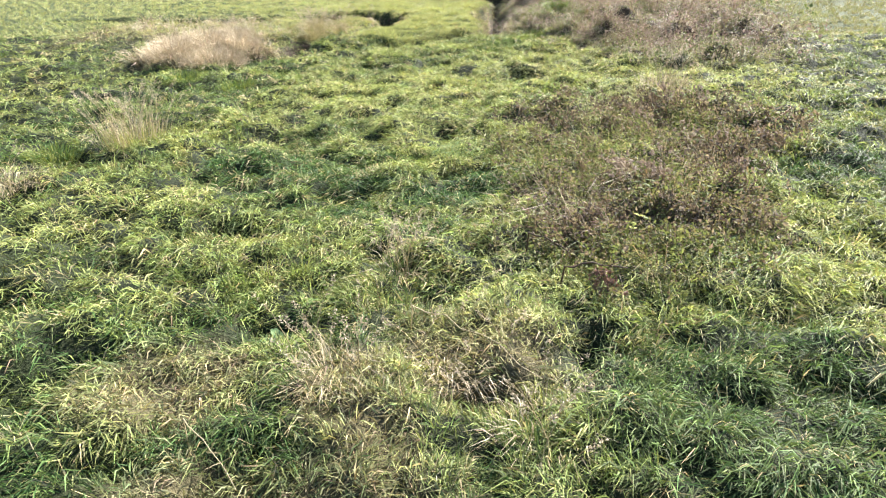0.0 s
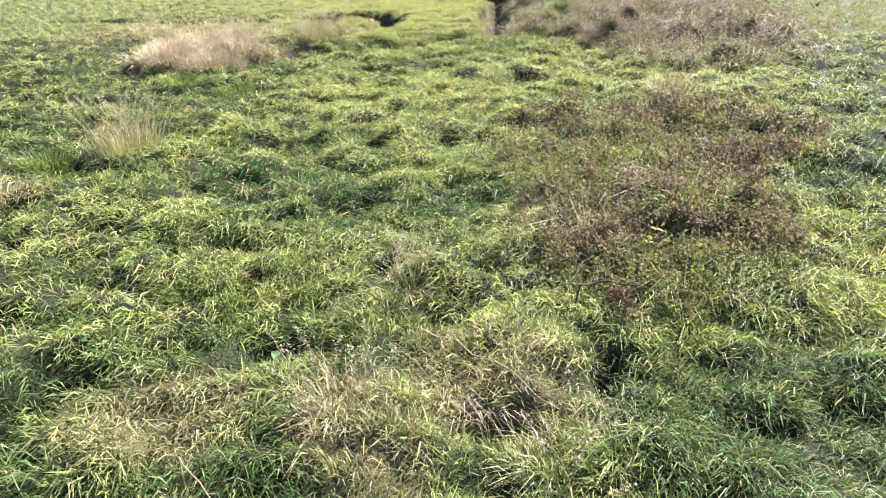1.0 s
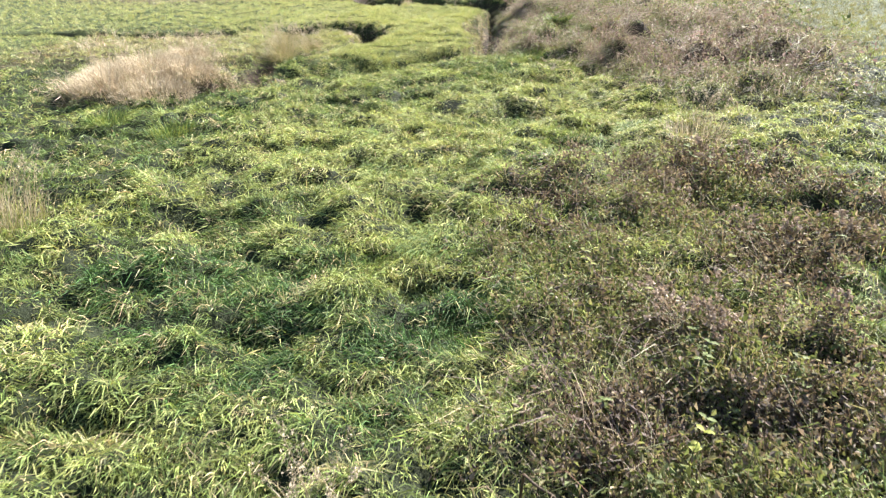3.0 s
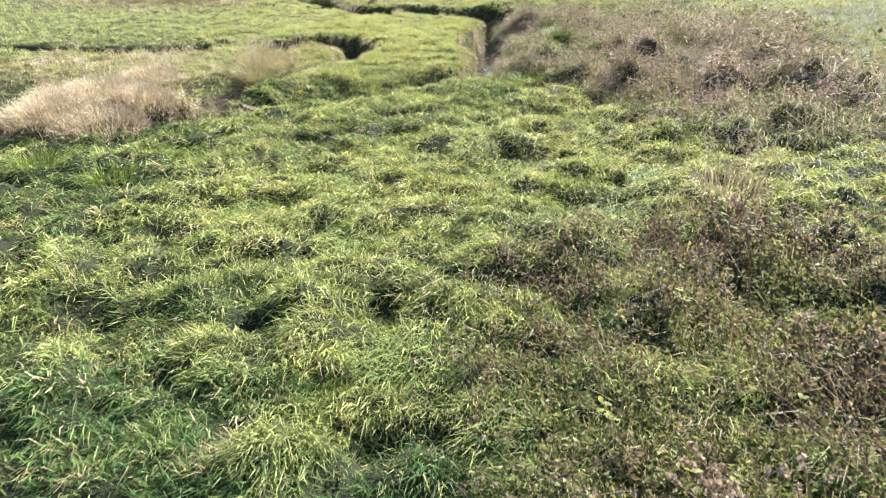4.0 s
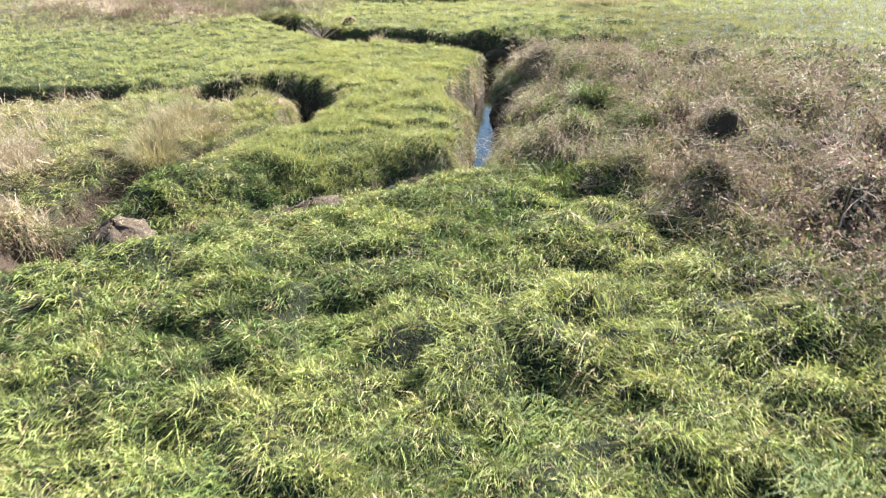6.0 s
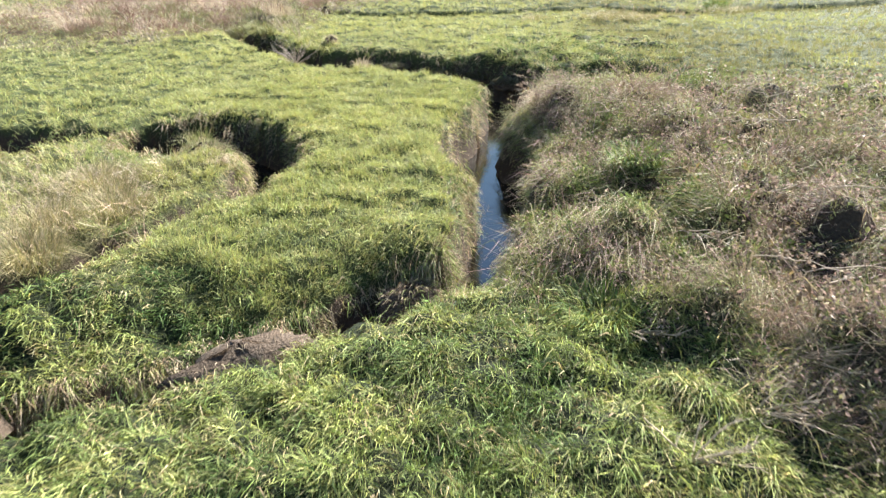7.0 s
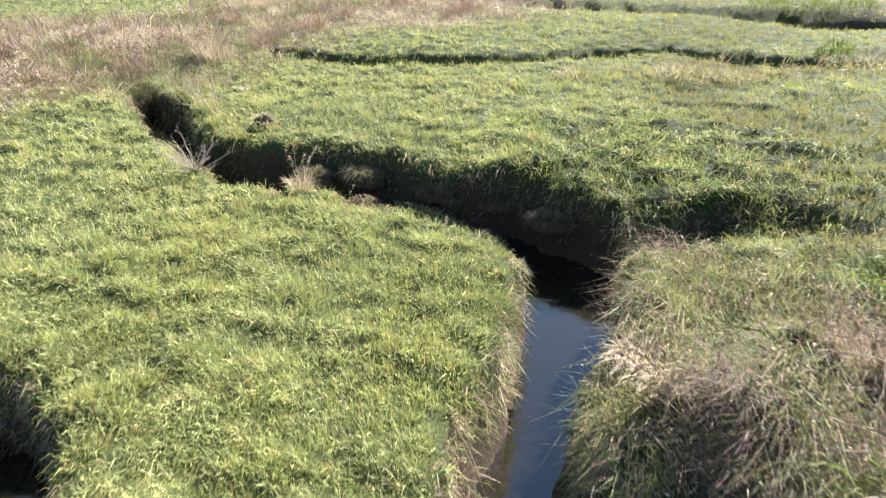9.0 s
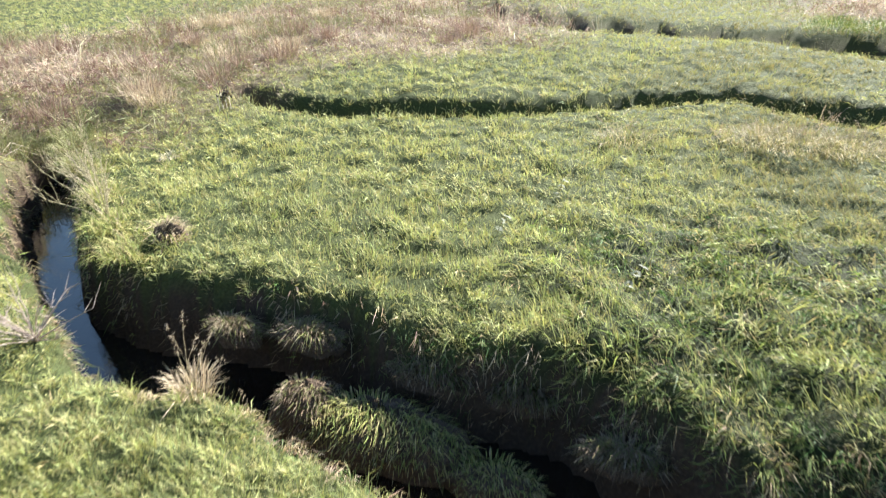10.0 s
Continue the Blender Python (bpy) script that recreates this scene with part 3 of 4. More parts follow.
# shorter meadow
tx, ty = tufts(2650, lambda x, y: meadow_mask(x, y) * (1 - 0.7 * bare(x, y)) * grows(x, y), PER)
tx, ty = tx[(k := grows(tx, ty) > 0.5)], ty[k]
# paler yellow further off: haze and backlight put into the blade colour
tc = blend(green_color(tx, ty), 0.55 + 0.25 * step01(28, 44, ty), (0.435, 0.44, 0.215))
tc = blend(tc, 0.75 * step01(5, 8, tx) * np.clip(0.45 + 1.6 * fbm(tx, ty, 2.6, 96), 0, 1), (0.235, 0.215, 0.12))
tc = blend(tc, np.clip(straw_mask(tx, ty) * 1.1 * rng.uniform(0.5, 1.1, len(tx)), 0, 1), (0.35, 0.30, 0.17))
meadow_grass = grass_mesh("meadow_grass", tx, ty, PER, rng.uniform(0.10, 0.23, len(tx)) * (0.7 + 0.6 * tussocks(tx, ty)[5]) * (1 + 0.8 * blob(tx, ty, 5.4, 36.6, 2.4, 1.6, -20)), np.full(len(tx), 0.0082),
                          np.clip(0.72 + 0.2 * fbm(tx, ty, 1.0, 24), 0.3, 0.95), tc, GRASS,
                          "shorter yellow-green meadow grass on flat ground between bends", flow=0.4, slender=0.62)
# grass that hangs over the banks
def bank_share(x, y):
    """Grass also holds on the steep sides, in patches."""
    cut, steep = grid_at(GCUT, x, y), grid_at(GSLOPE, x, y)
    return step01(0.03, 0.12, cut) * (1 - step01(0.25, 0.6, cut)) * (0.8 + 0.3 * np.clip(steep, 0, 3)) * np.clip(0.45 + 1.5 * fbm(x, y, 0.9, 33), 0.08, 1.5) * np.where(y > 36, 0.2, 1.0) * (1 + 1.5 * (y > 24.5) * (y < 34) * (x > line_x(y)) * (x < 5))


tx, ty = tufts(1800, bank_share, PER)
down = np.arctan2(grid_at(GZ, tx, ty - 0.15) - grid_at(GZ, tx, ty + 0.15), grid_at(GZ, tx - 0.15, ty) - grid_at(GZ, tx + 0.15, ty))
tc = blend(green_color(tx, ty), (rng.random(len(tx)) < 0.3) * 0.9, (0.38, 0.32, 0.21))
tc = blend(tc, (rng.random(len(tx)) < 0.15) * 0.9, (0.17, 0.12, 0.08))
grass_mesh("bank_grass", tx, ty, PER, rng.uniform(0.12, 0.3, len(tx)), np.full(len(tx), 0.0085), np.clip(rng.normal(0.4, 0.22, len(tx)), 0.05, 0.9),
           tc, GRASS, "green and straw-coloured grass hanging over the stream banks", flow=0.85, heading=down + rng.normal(0, 0.4, len(tx)), droop=0.3)


# a fringe of blades that droop over every lip
edge = np.vstack([STREAM_RING, POOL_RING, DITCH_RING[130:]])
edge = edge[(np.abs(edge[:, 0]) < 9) & (edge[:, 1] < 45)]
pick_edge = rng.integers(0, len(edge), int(30 * len(edge)))
tx, ty = edge[pick_edge, 0] + rng.normal(0, 0.11, len(pick_edge)), edge[pick_edge, 1] + rng.normal(0, 0.11, len(pick_edge))
keep = (grid_at(GCUT, tx, ty) < 0.55) & (rng.random(len(tx)) < np.clip(0.5 + 1.2 * fbm(tx, ty, 0.5, 35), 0.1, 1) * np.where(ty > 36.2, 0.35, 1.0))
tx, ty = tx[keep], ty[keep]
down = np.arctan2(grid_at(GZ, tx, ty - 0.2) - grid_at(GZ, tx, ty + 0.2), grid_at(GZ, tx - 0.2, ty) - grid_at(GZ, tx + 0.2, ty))
a = rng.random(len(tx)) + 0.5 * fbm(tx, ty, 0.6, 36)
tc = blend(blend(green_color(tx, ty), (a > 0.52) * 0.9, (0.44, 0.35, 0.26)), (a < 0.12) * 0.9, (0.2, 0.145, 0.1))
grass_mesh("lip_grass", tx, ty, 9, rng.uniform(0.12, 0.3, len(tx)) * np.where(ty > 36.2, 0.8, 1.0), np.full(len(tx), 0.008), np.clip(rng.normal(0.35, 0.22, len(tx)), 0.05, 0.9),
           tc, GRASS, "straw and green grass drooping over the edges of the cuts", flow=0.85, heading=down + rng.normal(0, 0.5, len(tx)), droop=0.45)


# ================= dead weeds as loose growth =================
def weed_mesh(name, x, y, tall, leaves, leaf, colors, stem_color, lean, mat, label):
    """Standing and lodged weeds as one mesh: a thin stem each, with small crumpled leaves and seed heads along it."""
    n = len(x)
    d = (nearest_pass(x, y) / 5.0) ** 0.8
    z = grid_at(GZ, x, y)
    az = 1.3 * fbm(x, y, 2.2, 27, 2) * math.pi + 3.9 + rng.normal(0, 0.6, n)
    lay = np.clip(lean + rng.normal(0, 0.25, n), 0.0, 1.3)
    way = np.stack([np.sin(lay) * np.cos(az), np.sin(lay) * np.sin(az), np.cos(lay)], 1)
    base = np.stack([x, y, z - 0.02], 1)
    top = base + way * tall[:, None] + np.array((0, 0, 0.04))
    side = np.stack([-np.sin(az), np.cos(az), np.zeros(n)], 1) * (0.0035 * d)[:, None]
    sv = np.stack([base - side, base + side, top + side * 0.6, top - side * 0.6], 1)
    sc = stem_color[rng.integers(0, len(stem_color), n)] * rng.uniform(0.7, 1.3, (n, 1))
    rep = np.repeat(np.arange(n), leaves)
    k = len(rep)
    along = rng.random(k) ** 0.6
    size = leaf * rng.uniform(0.5, 1.35, k) * d[rep]
    a, e = rng.uniform(0, 2 * math.pi, k), rng.normal(0.1, 0.6, k)
    out = np.stack([np.cos(a) * np.cos(e), np.sin(a) * np.cos(e), np.sin(e)], 1)
    r = rng.uniform(0.0, 0.07, k) * d[rep]
    at = base[rep] + (top - base)[rep] * along[:, None] + out * r[:, None]
    cross = np.cross(out, rng.normal(0, 1, (k, 3)))
    cross /= np.linalg.norm(cross, axis=1)[:, None] + 1e-9
    fold = np.cross(out, cross) * (size * 0.18)[:, None]
    w = cross * (size * rng.uniform(0.18, 0.34, k))[:, None]
    lv = np.stack([at, at + out * (size * 0.5)[:, None] + w + fold, at + out * size[:, None], at + out * (size * 0.5)[:, None] - w + fold], 1)
    patch = fbm(x, y, 1.5, 67, 3)[rep] + rng.normal(0, 0.35, k)
    lc = colors[np.clip((1.4 * patch + 0.8) / 1.6 * len(colors), 0, len(colors) - 1).astype(int)] * rng.uniform(0.4, 1.6, (k, 1))
    v = np.concatenate([sv.reshape(-1, 3), lv.reshape(-1, 3)])
    c = np.clip(np.concatenate([sc, lc]), 0, 1)
    c = np.concatenate([c, np.ones((len(c), 1))], 1)
    ob = mesh_object(name, v, np.arange(len(v)), np.full(n + k, 4), mat, [("tint", "FLOAT_COLOR", "FACE", c)], smooth=False)
    return tagged(ob, label, "weeds", kind="stuff")


def near_weeds(x, y):
    return weeds_mask(x, y) * (y < 16.5)


def far_weeds(x, y):
    return weeds_mask(x, y) * (y >= 16.5)


BROWNS = np.array([(0.20, 0.145, 0.115), (0.26, 0.20, 0.155), (0.36, 0.30, 0.24), (0.13, 0.09, 0.07)])
LUSH = np.array([(0.11, 0.155, 0.06), (0.16, 0.2, 0.08), (0.23, 0.26, 0.115), (0.13, 0.175, 0.065)])
OLIVES = np.array([(0.14, 0.105, 0.09), (0.27, 0.2, 0.175), (0.35, 0.28, 0.22), (0.22, 0.17, 0.14), (0.29, 0.27, 0.15), (0.27, 0.28, 0.125), (0.2, 0.235, 0.09)])
MAUVES = np.array([(0.21, 0.22, 0.10), (0.33, 0.29, 0.18), (0.40, 0.32, 0.25), (0.37, 0.265, 0.235), (0.17, 0.115, 0.105), (0.36, 0.245, 0.215), (0.43, 0.36, 0.29), (0.29, 0.27, 0.15), (0.22, 0.24, 0.10)])
tx, ty = tufts(3500, lambda x, y: near_weeds(x, y) * grows(x, y), 12)
weed_mesh("leafy_weed_growth", tx, ty, rng.uniform(0.12, 0.36, len(tx)), 13, 0.055, 0.74 * OLIVES, BROWNS, 0.55, LEAF,
          "withering brown and olive weeds with small crumpled leaves")
tx, ty = tufts(2300, lambda x, y: far_weeds(x, y) * (1 - 0.93 * lush_mask(x, y)) * weedy(x, y) * np.clip(0.6 + 1.3 * fbm(x, y, 0.9, 65), 0.1, 1), 11)
weed_mesh("dead_weed_growth", tx, ty, rng.uniform(0.25, 0.6, len(tx)), 11, 0.045, 0.92 * MAUVES, BROWNS, 0.7, DRY,
          "lodged mauve-brown dead weeds with dry seed heads")
tx, ty = tufts(2700, lambda x, y: (far_weeds(x, y) * (1 - 0.93 * lush_mask(x, y)) + 0.1 * near_weeds(x, y)) * weedy(x, y), 8)
a = np.clip((2.1 * fbm(tx, ty, 1.5, 67, 3) + rng.normal(0, 0.3, len(tx)) + 0.8) / 1.6 * 9, 0, 8).astype(int)
grass_mesh("dead_stem_growth", tx, ty, 8, rng.uniform(0.35, 0.8, len(tx)) * np.clip(1 + fbm(tx, ty, 1.2, 29), 0.4, 1.6), np.full(len(tx), 0.005), np.clip(0.38 + 0.5 * fbm(tx, ty, 0.9, 28), 0.08, 0.9),
           0.88 * MAUVES[a], DRY, "lodged thin dead stems, mauve-grey and beige", spread=0.1, flow=0.75)
tx, ty = tufts(2000, lambda x, y: far_weeds(x, y) * lush_mask(x, y) * grows(x, y), 10)
weed_mesh("nettle_growth", tx, ty, rng.uniform(0.1, 0.32, len(tx)), 10, 0.06, LUSH, LUSH, 0.5, LEAF, "lush green leafy weeds growing among dead weeds")
tx, ty = tufts(2600, lambda x, y: weeds_mask(x, y) * grows(x, y) * np.maximum(0.08, 0.8 * lush_mask(x, y)), 7)
tc = np.where(rng.random(len(tx))[:, None] < 0.4, np.array((0.34, 0.28, 0.18)), green_color(tx, ty))
grass_mesh("mixed_weed_grass", tx, ty, 7, rng.uniform(0.25, 0.5, len(tx)), np.full(len(tx), 0.0085),
           np.clip(rng.normal(0.5, 0.2, len(tx)), 0.1, 0.95), tc, GRASS, "green and dry grass growing through the dead weeds", spread=0.08, flow=0.5)
tx, ty = tufts(2100, lambda x, y: reed_mask(x, y), 7)
a = (fbm(tx, ty, 3.0, 97) + 0.8 * fbm(tx, ty, 1.1, 98) + rng.normal(0, 0.2, len(tx)))[:, None]
tc = np.where(a < -0.12, np.array((0.50, 0.42, 0.33)), np.where(a < 0.26, np.array((0.19, 0.115, 0.095)), np.array((0.20, 0.21, 0.10))))
grass_mesh("dead_reed_growth", tx, ty, 7, rng.uniform(0.2, 0.5, len(tx)) * np.clip(1.1 + 2.0 * fbm(tx, ty, 1.4, 99), 0.3, 2.6), np.full(len(tx), 0.0085),
           np.clip(rng.normal(0.6, 0.2, len(tx)), 0.1, 0.97), tc, DRY, "pinkish brown stand of dead reeds and weeds", spread=0.08, flow=0.35)
# pale dead grass in mats
tx, ty = tufts(3200, lambda x, y: straw_mask(x, y) ** 2 * grows(x, y) * (y > 15) * np.clip(0.5 + 1.5 * fbm(x, y, 1.3, 68), 0.05, 1), PER)
a = rng.random(len(tx))[:, None] + 0.5 * fbm(tx, ty, 0.8, 69)[:, None]
tc = np.where(a < 0.55, np.array((0.54, 0.45, 0.34)), np.where(a < 0.85, np.array((0.36, 0.28, 0.2)), np.array((0.27, 0.28, 0.13))))
grass_mesh("straw_grass", tx, ty, PER, rng.uniform(0.35, 0.7, len(tx)), np.full(len(tx), 0.007),
           np.clip(0.62 + 0.3 * fbm(tx, ty, 0.7, 26), 0.15, 0.95), tc, DRY, "pale pinkish straw of dead grass in soft mats", flow=0.75)


# ================= single things =================
def thing(name, x, y, label, category, group="", z=None, turn=0.0):
    """An empty at the foot of a thing, on the ground."""
    ob = new(name)
    ob.empty_display_size = 0.1
    ob.matrix_world = pose(x, y, float(grid_at(GZ, np.array([x]), np.array([y]))[0]) if z is None else z, 0, 0, turn)
    return tagged(ob, label, category, group)


def part(name, data, mat, parent, label=""):
    """One mesh under a thing or a part; data: verts, corners, sizes, colours per face."""
    v, corners, sizes, c = data
    c = np.concatenate([np.clip(c, 0, 1), np.ones((len(c), 1))], 1)
    ob = mesh_object(name, v, corners, sizes, mat, [("tint", "FLOAT_COLOR", "FACE", c)])
    ob.parent = parent
    return tagged(ob, label, kind="stuff" if name in ("foliage", "seed_head", "grass") else "")


def joined(pieces):
    vs, cs, ss, col, n = [], [], [], [], 0
    for v, c, s, k in pieces:
        vs.append(v), cs.append(np.asarray(c) + n), ss.append(s), col.append(k)
        n += len(v)
    return np.concatenate(vs), np.concatenate(cs), np.concatenate(ss), np.concatenate(col)


def tube(points, r0, r1, color, sides=5):
    """A tapering stem through points."""
    p = np.array(points, float)
    n = len(p)
    way = np.gradient(p, axis=0)
    way /= np.linalg.norm(way, axis=1)[:, None] + 1e-9
    u = np.cross(way, np.array((0.31, 0.17, 0.93)))
    u /= np.linalg.norm(u, axis=1)[:, None] + 1e-9
    w = np.cross(way, u)
    r = np.linspace(r0, r1, n)[:, None, None]
    a = np.linspace(0, 2 * math.pi, sides, endpoint=False)[None, :, None]
    v = (p[:, None] + r * (np.cos(a) * u[:, None] + np.sin(a) * w[:, None])).reshape(-1, 3)
    ids = np.arange(n * sides).reshape(n, sides)
    nxt = np.roll(ids, -1, 1)
    q = np.stack([ids[:-1], nxt[:-1], nxt[1:], ids[1:]], -1).reshape(-1, 4)
    return v, q.ravel(), np.full(len(q), 4), np.ones((len(q), 1)) * np.array(color)


def stem_line(dice, length, lean, az, bend=0.3, knots=6):
    """A bent line from the origin upwards."""
    t = np.linspace(0, 1, knots)
    out = length * (math.sin(lean) * t + bend * t**2)
    x, y = out * math.cos(az), out * math.sin(az)
    z = length * (math.cos(lean) * t - 0.35 * bend * t**2)
    wob = dice.normal(0, 0.012 * length, (knots, 2)) * t[:, None]
    return np.stack([x + wob[:, 0], y + wob[:, 1], z], 1)


def blade_fan(dice, n, length, width, up, radius, colors, droop=0.1, az=None, dome=0.0):
    """A fan of n curved blades round the origin."""
    turn = dice.uniform(0, 2 * math.pi, n)
    r = radius * np.sqrt(dice.random(n))
    a = turn + dice.normal(0, 0.5, n) if az is None else np.where(dice.random(n) < 0.65, az + dice.normal(0, 0.5, n), turn)
    u = np.clip(dice.normal(up, 0.17, n), 0.08, 0.98)
    L, W = length * dice.uniform(0.5, 1.15, n), width * dice.uniform(0.7, 1.3, n)
    o = np.sqrt(1 - u * u)
    base = np.stack([r * np.cos(turn), r * np.sin(turn), dome * (1 - (r / radius) ** 2) - 0.02], 1)
    h = np.stack([np.cos(a), np.sin(a), np.zeros(n)], 1)
    zz = np.array((0, 0, 1.0))
    b = dice.uniform(0.2, 0.8, n) * (1.15 - u)
    mid = base + h * (0.42 * L * o)[:, None] + zz * (L * (0.25 + 0.36 * u))[:, None]
    tip = base + h * (L * (0.85 * o + 0.25 * b))[:, None] + zz * (L * (0.3 + 0.68 * u - 0.5 * b - droop))[:, None]
    f = a + math.pi / 2 + dice.normal(0, 0.6, n)
    s = np.stack([np.cos(f), np.sin(f), dice.normal(0, 0.2, n)], 1) * (W * 0.5)[:, None]
    v = np.stack([base, mid + s, tip, mid - s], 1).reshape(-1, 3)
    c = np.array(colors)[dice.integers(0, len(colors), n)] * dice.uniform(0.72, 1.3, (n, 1))
    return v, np.arange(4 * n), np.full(n, 4), c


def leaf_plate(dice, length, width, lift, az, color, root=(0, 0, 0), curl=0.25):
    """A broad leaf with a midrib fold, waved edge and a drooping tip."""
    t = np.linspace(0, 1, 7)
    wide = width * 0.5 * np.sin(np.pi * np.clip(t * 0.92 + 0.06, 0, 1)) ** 0.8
    out = length * t * math.cos(lift)
    z = length * (t * math.sin(lift) - curl * t**2)
    h, s = np.array((math.cos(az), math.sin(az), 0)), np.array((-math.sin(az), math.cos(az), 0))
    mid = np.array(root) + h * out[:, None] + np.array((0, 0, 1.0)) * z[:, None]
    wave = dice.normal(0, 0.06 * width, (7, 2))
    l = mid + s * wide[:, None] + np.array((0, 0, 1.0)) * (0.25 * wide + wave[:, 0])[:, None]
    r = mid - s * wide[:, None] + np.array((0, 0, 1.0)) * (0.25 * wide + wave[:, 1])[:, None]
    v = np.stack([l, mid, r], 1).reshape(-1, 3)
    ids = np.arange(21).reshape(7, 3)
    q = np.concatenate([np.stack([ids[:-1, k], ids[:-1, k + 1], ids[1:, k + 1], ids[1:, k]], -1) for k in (0, 1)]).reshape(-1, 4)
    return v, q.ravel(), np.full(len(q), 4), np.ones((len(q), 1)) * np.array(color) * dice.uniform(0.8, 1.2, (len(q), 1))


def seed_head(dice, at, way, length, color, n=16, size=0.016):
    """A loose seed head: small husks round the end of a stem."""
    t = dice.random(n)
    p = np.array(at) + np.array(way) * (t * length)[:, None] + dice.normal(0, 0.12 * length, (n, 3)) * (0.4 + np.sin(np.pi * t))[:, None] * 0.6
    a = dice.normal(0, 1, (n, 3))
    a /= np.linalg.norm(a, axis=1)[:, None]
    b = np.cross(a, dice.normal(0, 1, (n, 3)))
    b /= np.linalg.norm(b, axis=1)[:, None] + 1e-9
    s = size * dice.uniform(0.6, 1.5, n)[:, None]
    v = np.stack([p - a * s, p + b * s * 0.5, p + a * s, p - b * s * 0.5], 1).reshape(-1, 3)
    return v, np.arange(len(v)), np.full(n, 4), np.ones((n, 1)) * np.array(color) * dice.uniform(0.7, 1.3, (n, 1))


GREENS = [(0.14, 0.20, 0.055), (0.09, 0.15, 0.05), (0.24, 0.27, 0.08)]
DULLS = [(0.20, 0.21, 0.10), (0.27, 0.26, 0.15), (0.16, 0.18, 0.07)]
TANS = [(0.36, 0.31, 0.19), (0.28, 0.27, 0.14), (0.40, 0.34, 0.23)]
WHITES = [(0.62, 0.58, 0.5), (0.55, 0.5, 0.42)]
RUSTS = [(0.30, 0.21, 0.18), (0.36, 0.27, 0.22), (0.22, 0.15, 0.12)]
MATS = [(0.28, 0.23, 0.17), (0.2, 0.15, 0.11), (0.18, 0.2, 0.08)]
YELLOWS = [(0.33, 0.34, 0.12), (0.22, 0.27, 0.09), (0.42, 0.37, 0.19)]
STRAWS = [(0.52, 0.43, 0.31), (0.42, 0.33, 0.235), (0.60, 0.51, 0.40)]


def tussock(x, y, radius, height, colors, label, blades=420, stems=0, up=0.6, az=None, seed=1, width=0.011, group="", z=None, dome=0.0, stem_tall=1.4):
    dice = np.random.default_rng(seed)
    ob = thing("grass_tussock", x, y, label, "grass tussock", group, z)
    part("foliage", blade_fan(dice, blades, height, width, up, radius, colors, az=az, dome=dome), DRY if colors in (STRAWS, RUSTS) else GRASS, ob)
    for k in range(stems):
        a = dice.uniform(0, 6.28)
        line = stem_line(dice, height * stem_tall * dice.uniform(0.75, 1.15), dice.uniform(0.05, 0.35), a, 0.22)
        root = np.array((dice.normal(0, radius * 0.5), dice.normal(0, radius * 0.5), 0))
        st = part("stem", tube(line + root, 0.004, 0.002, (0.46, 0.38, 0.24), 4), DRY, ob)
        way = line[-1] - line[-2]
        part("seed_head", seed_head(dice, line[-1] + root - way * 0.4, way / np.linalg.norm(way), 0.2, (0.46, 0.38, 0.29), 44, 0.009), DRY, st)
    return ob


def dead_weed(x, y, tall, label, seed, lean=0.5, color=(0.26, 0.19, 0.15), stems=4, group="dead weeds", husk=(0.34, 0.26, 0.21)):
    """A dead weed: bent stems with side shoots, withered leaves and seed heads."""
    dice = np.random.default_rng(seed)
    ob = thing("dead_weed", x, y, label, "dead weed", group)
    lay = dice.uniform(0, 6.28)
    for k in range(stems):
        a = lay + dice.normal(0, 0.7)
        line = stem_line(dice, tall * dice.uniform(0.7, 1.15), abs(dice.normal(lean, 0.2)), a, dice.uniform(0.0, 0.4))
        pieces = [tube(line, 0.006, 0.003, color, 5)]
        heads = [seed_head(dice, line[-1], (line[-1] - line[-2]) * 5, 0.14, husk, 22, 0.02)]
        for j in (2, 3, 4, 4):
            b = stem_line(dice, 0.22 * tall, 0.8, dice.uniform(0, 6.28), 0.1, 4) + line[j]
            pieces.append(tube(b, 0.003, 0.0015, color, 3))
            heads.append(seed_head(dice, b[-1], (0, 0, 0.6), 0.1, husk, 12, 0.018))
        st = part("stem", joined(pieces), DRY, ob)
        part("seed_head", joined(heads), DRY, st)
        for j in range(3):
            part("withered_leaf", leaf_plate(dice, 0.12, 0.04, -0.4, dice.uniform(0, 6.28), (0.22, 0.16, 0.10), line[dice.integers(1, 5)], 0.5), LEAF, ob)
    return ob


def dock(x, y, size, label, seed, color=(0.10, 0.17, 0.06), leaves=7, group="broad-leaved plants"):
    """A low broad-leaved plant: a rosette of large leaves."""
    dice = np.random.default_rng(seed)
    ob = thing("broadleaf_plant", x, y, label, "weed", group)
    for k in range(leaves):
        a = 6.283 * k / leaves + dice.normal(0, 0.3)
        part("leaf", leaf_plate(dice, size * dice.uniform(0.7, 1.2), size * 0.38, dice.uniform(0.5, 1.1), a, np.array(color) * dice.uniform(0.75, 1.3), (0, 0, 0.02), 0.35), LEAF, ob)
    return ob


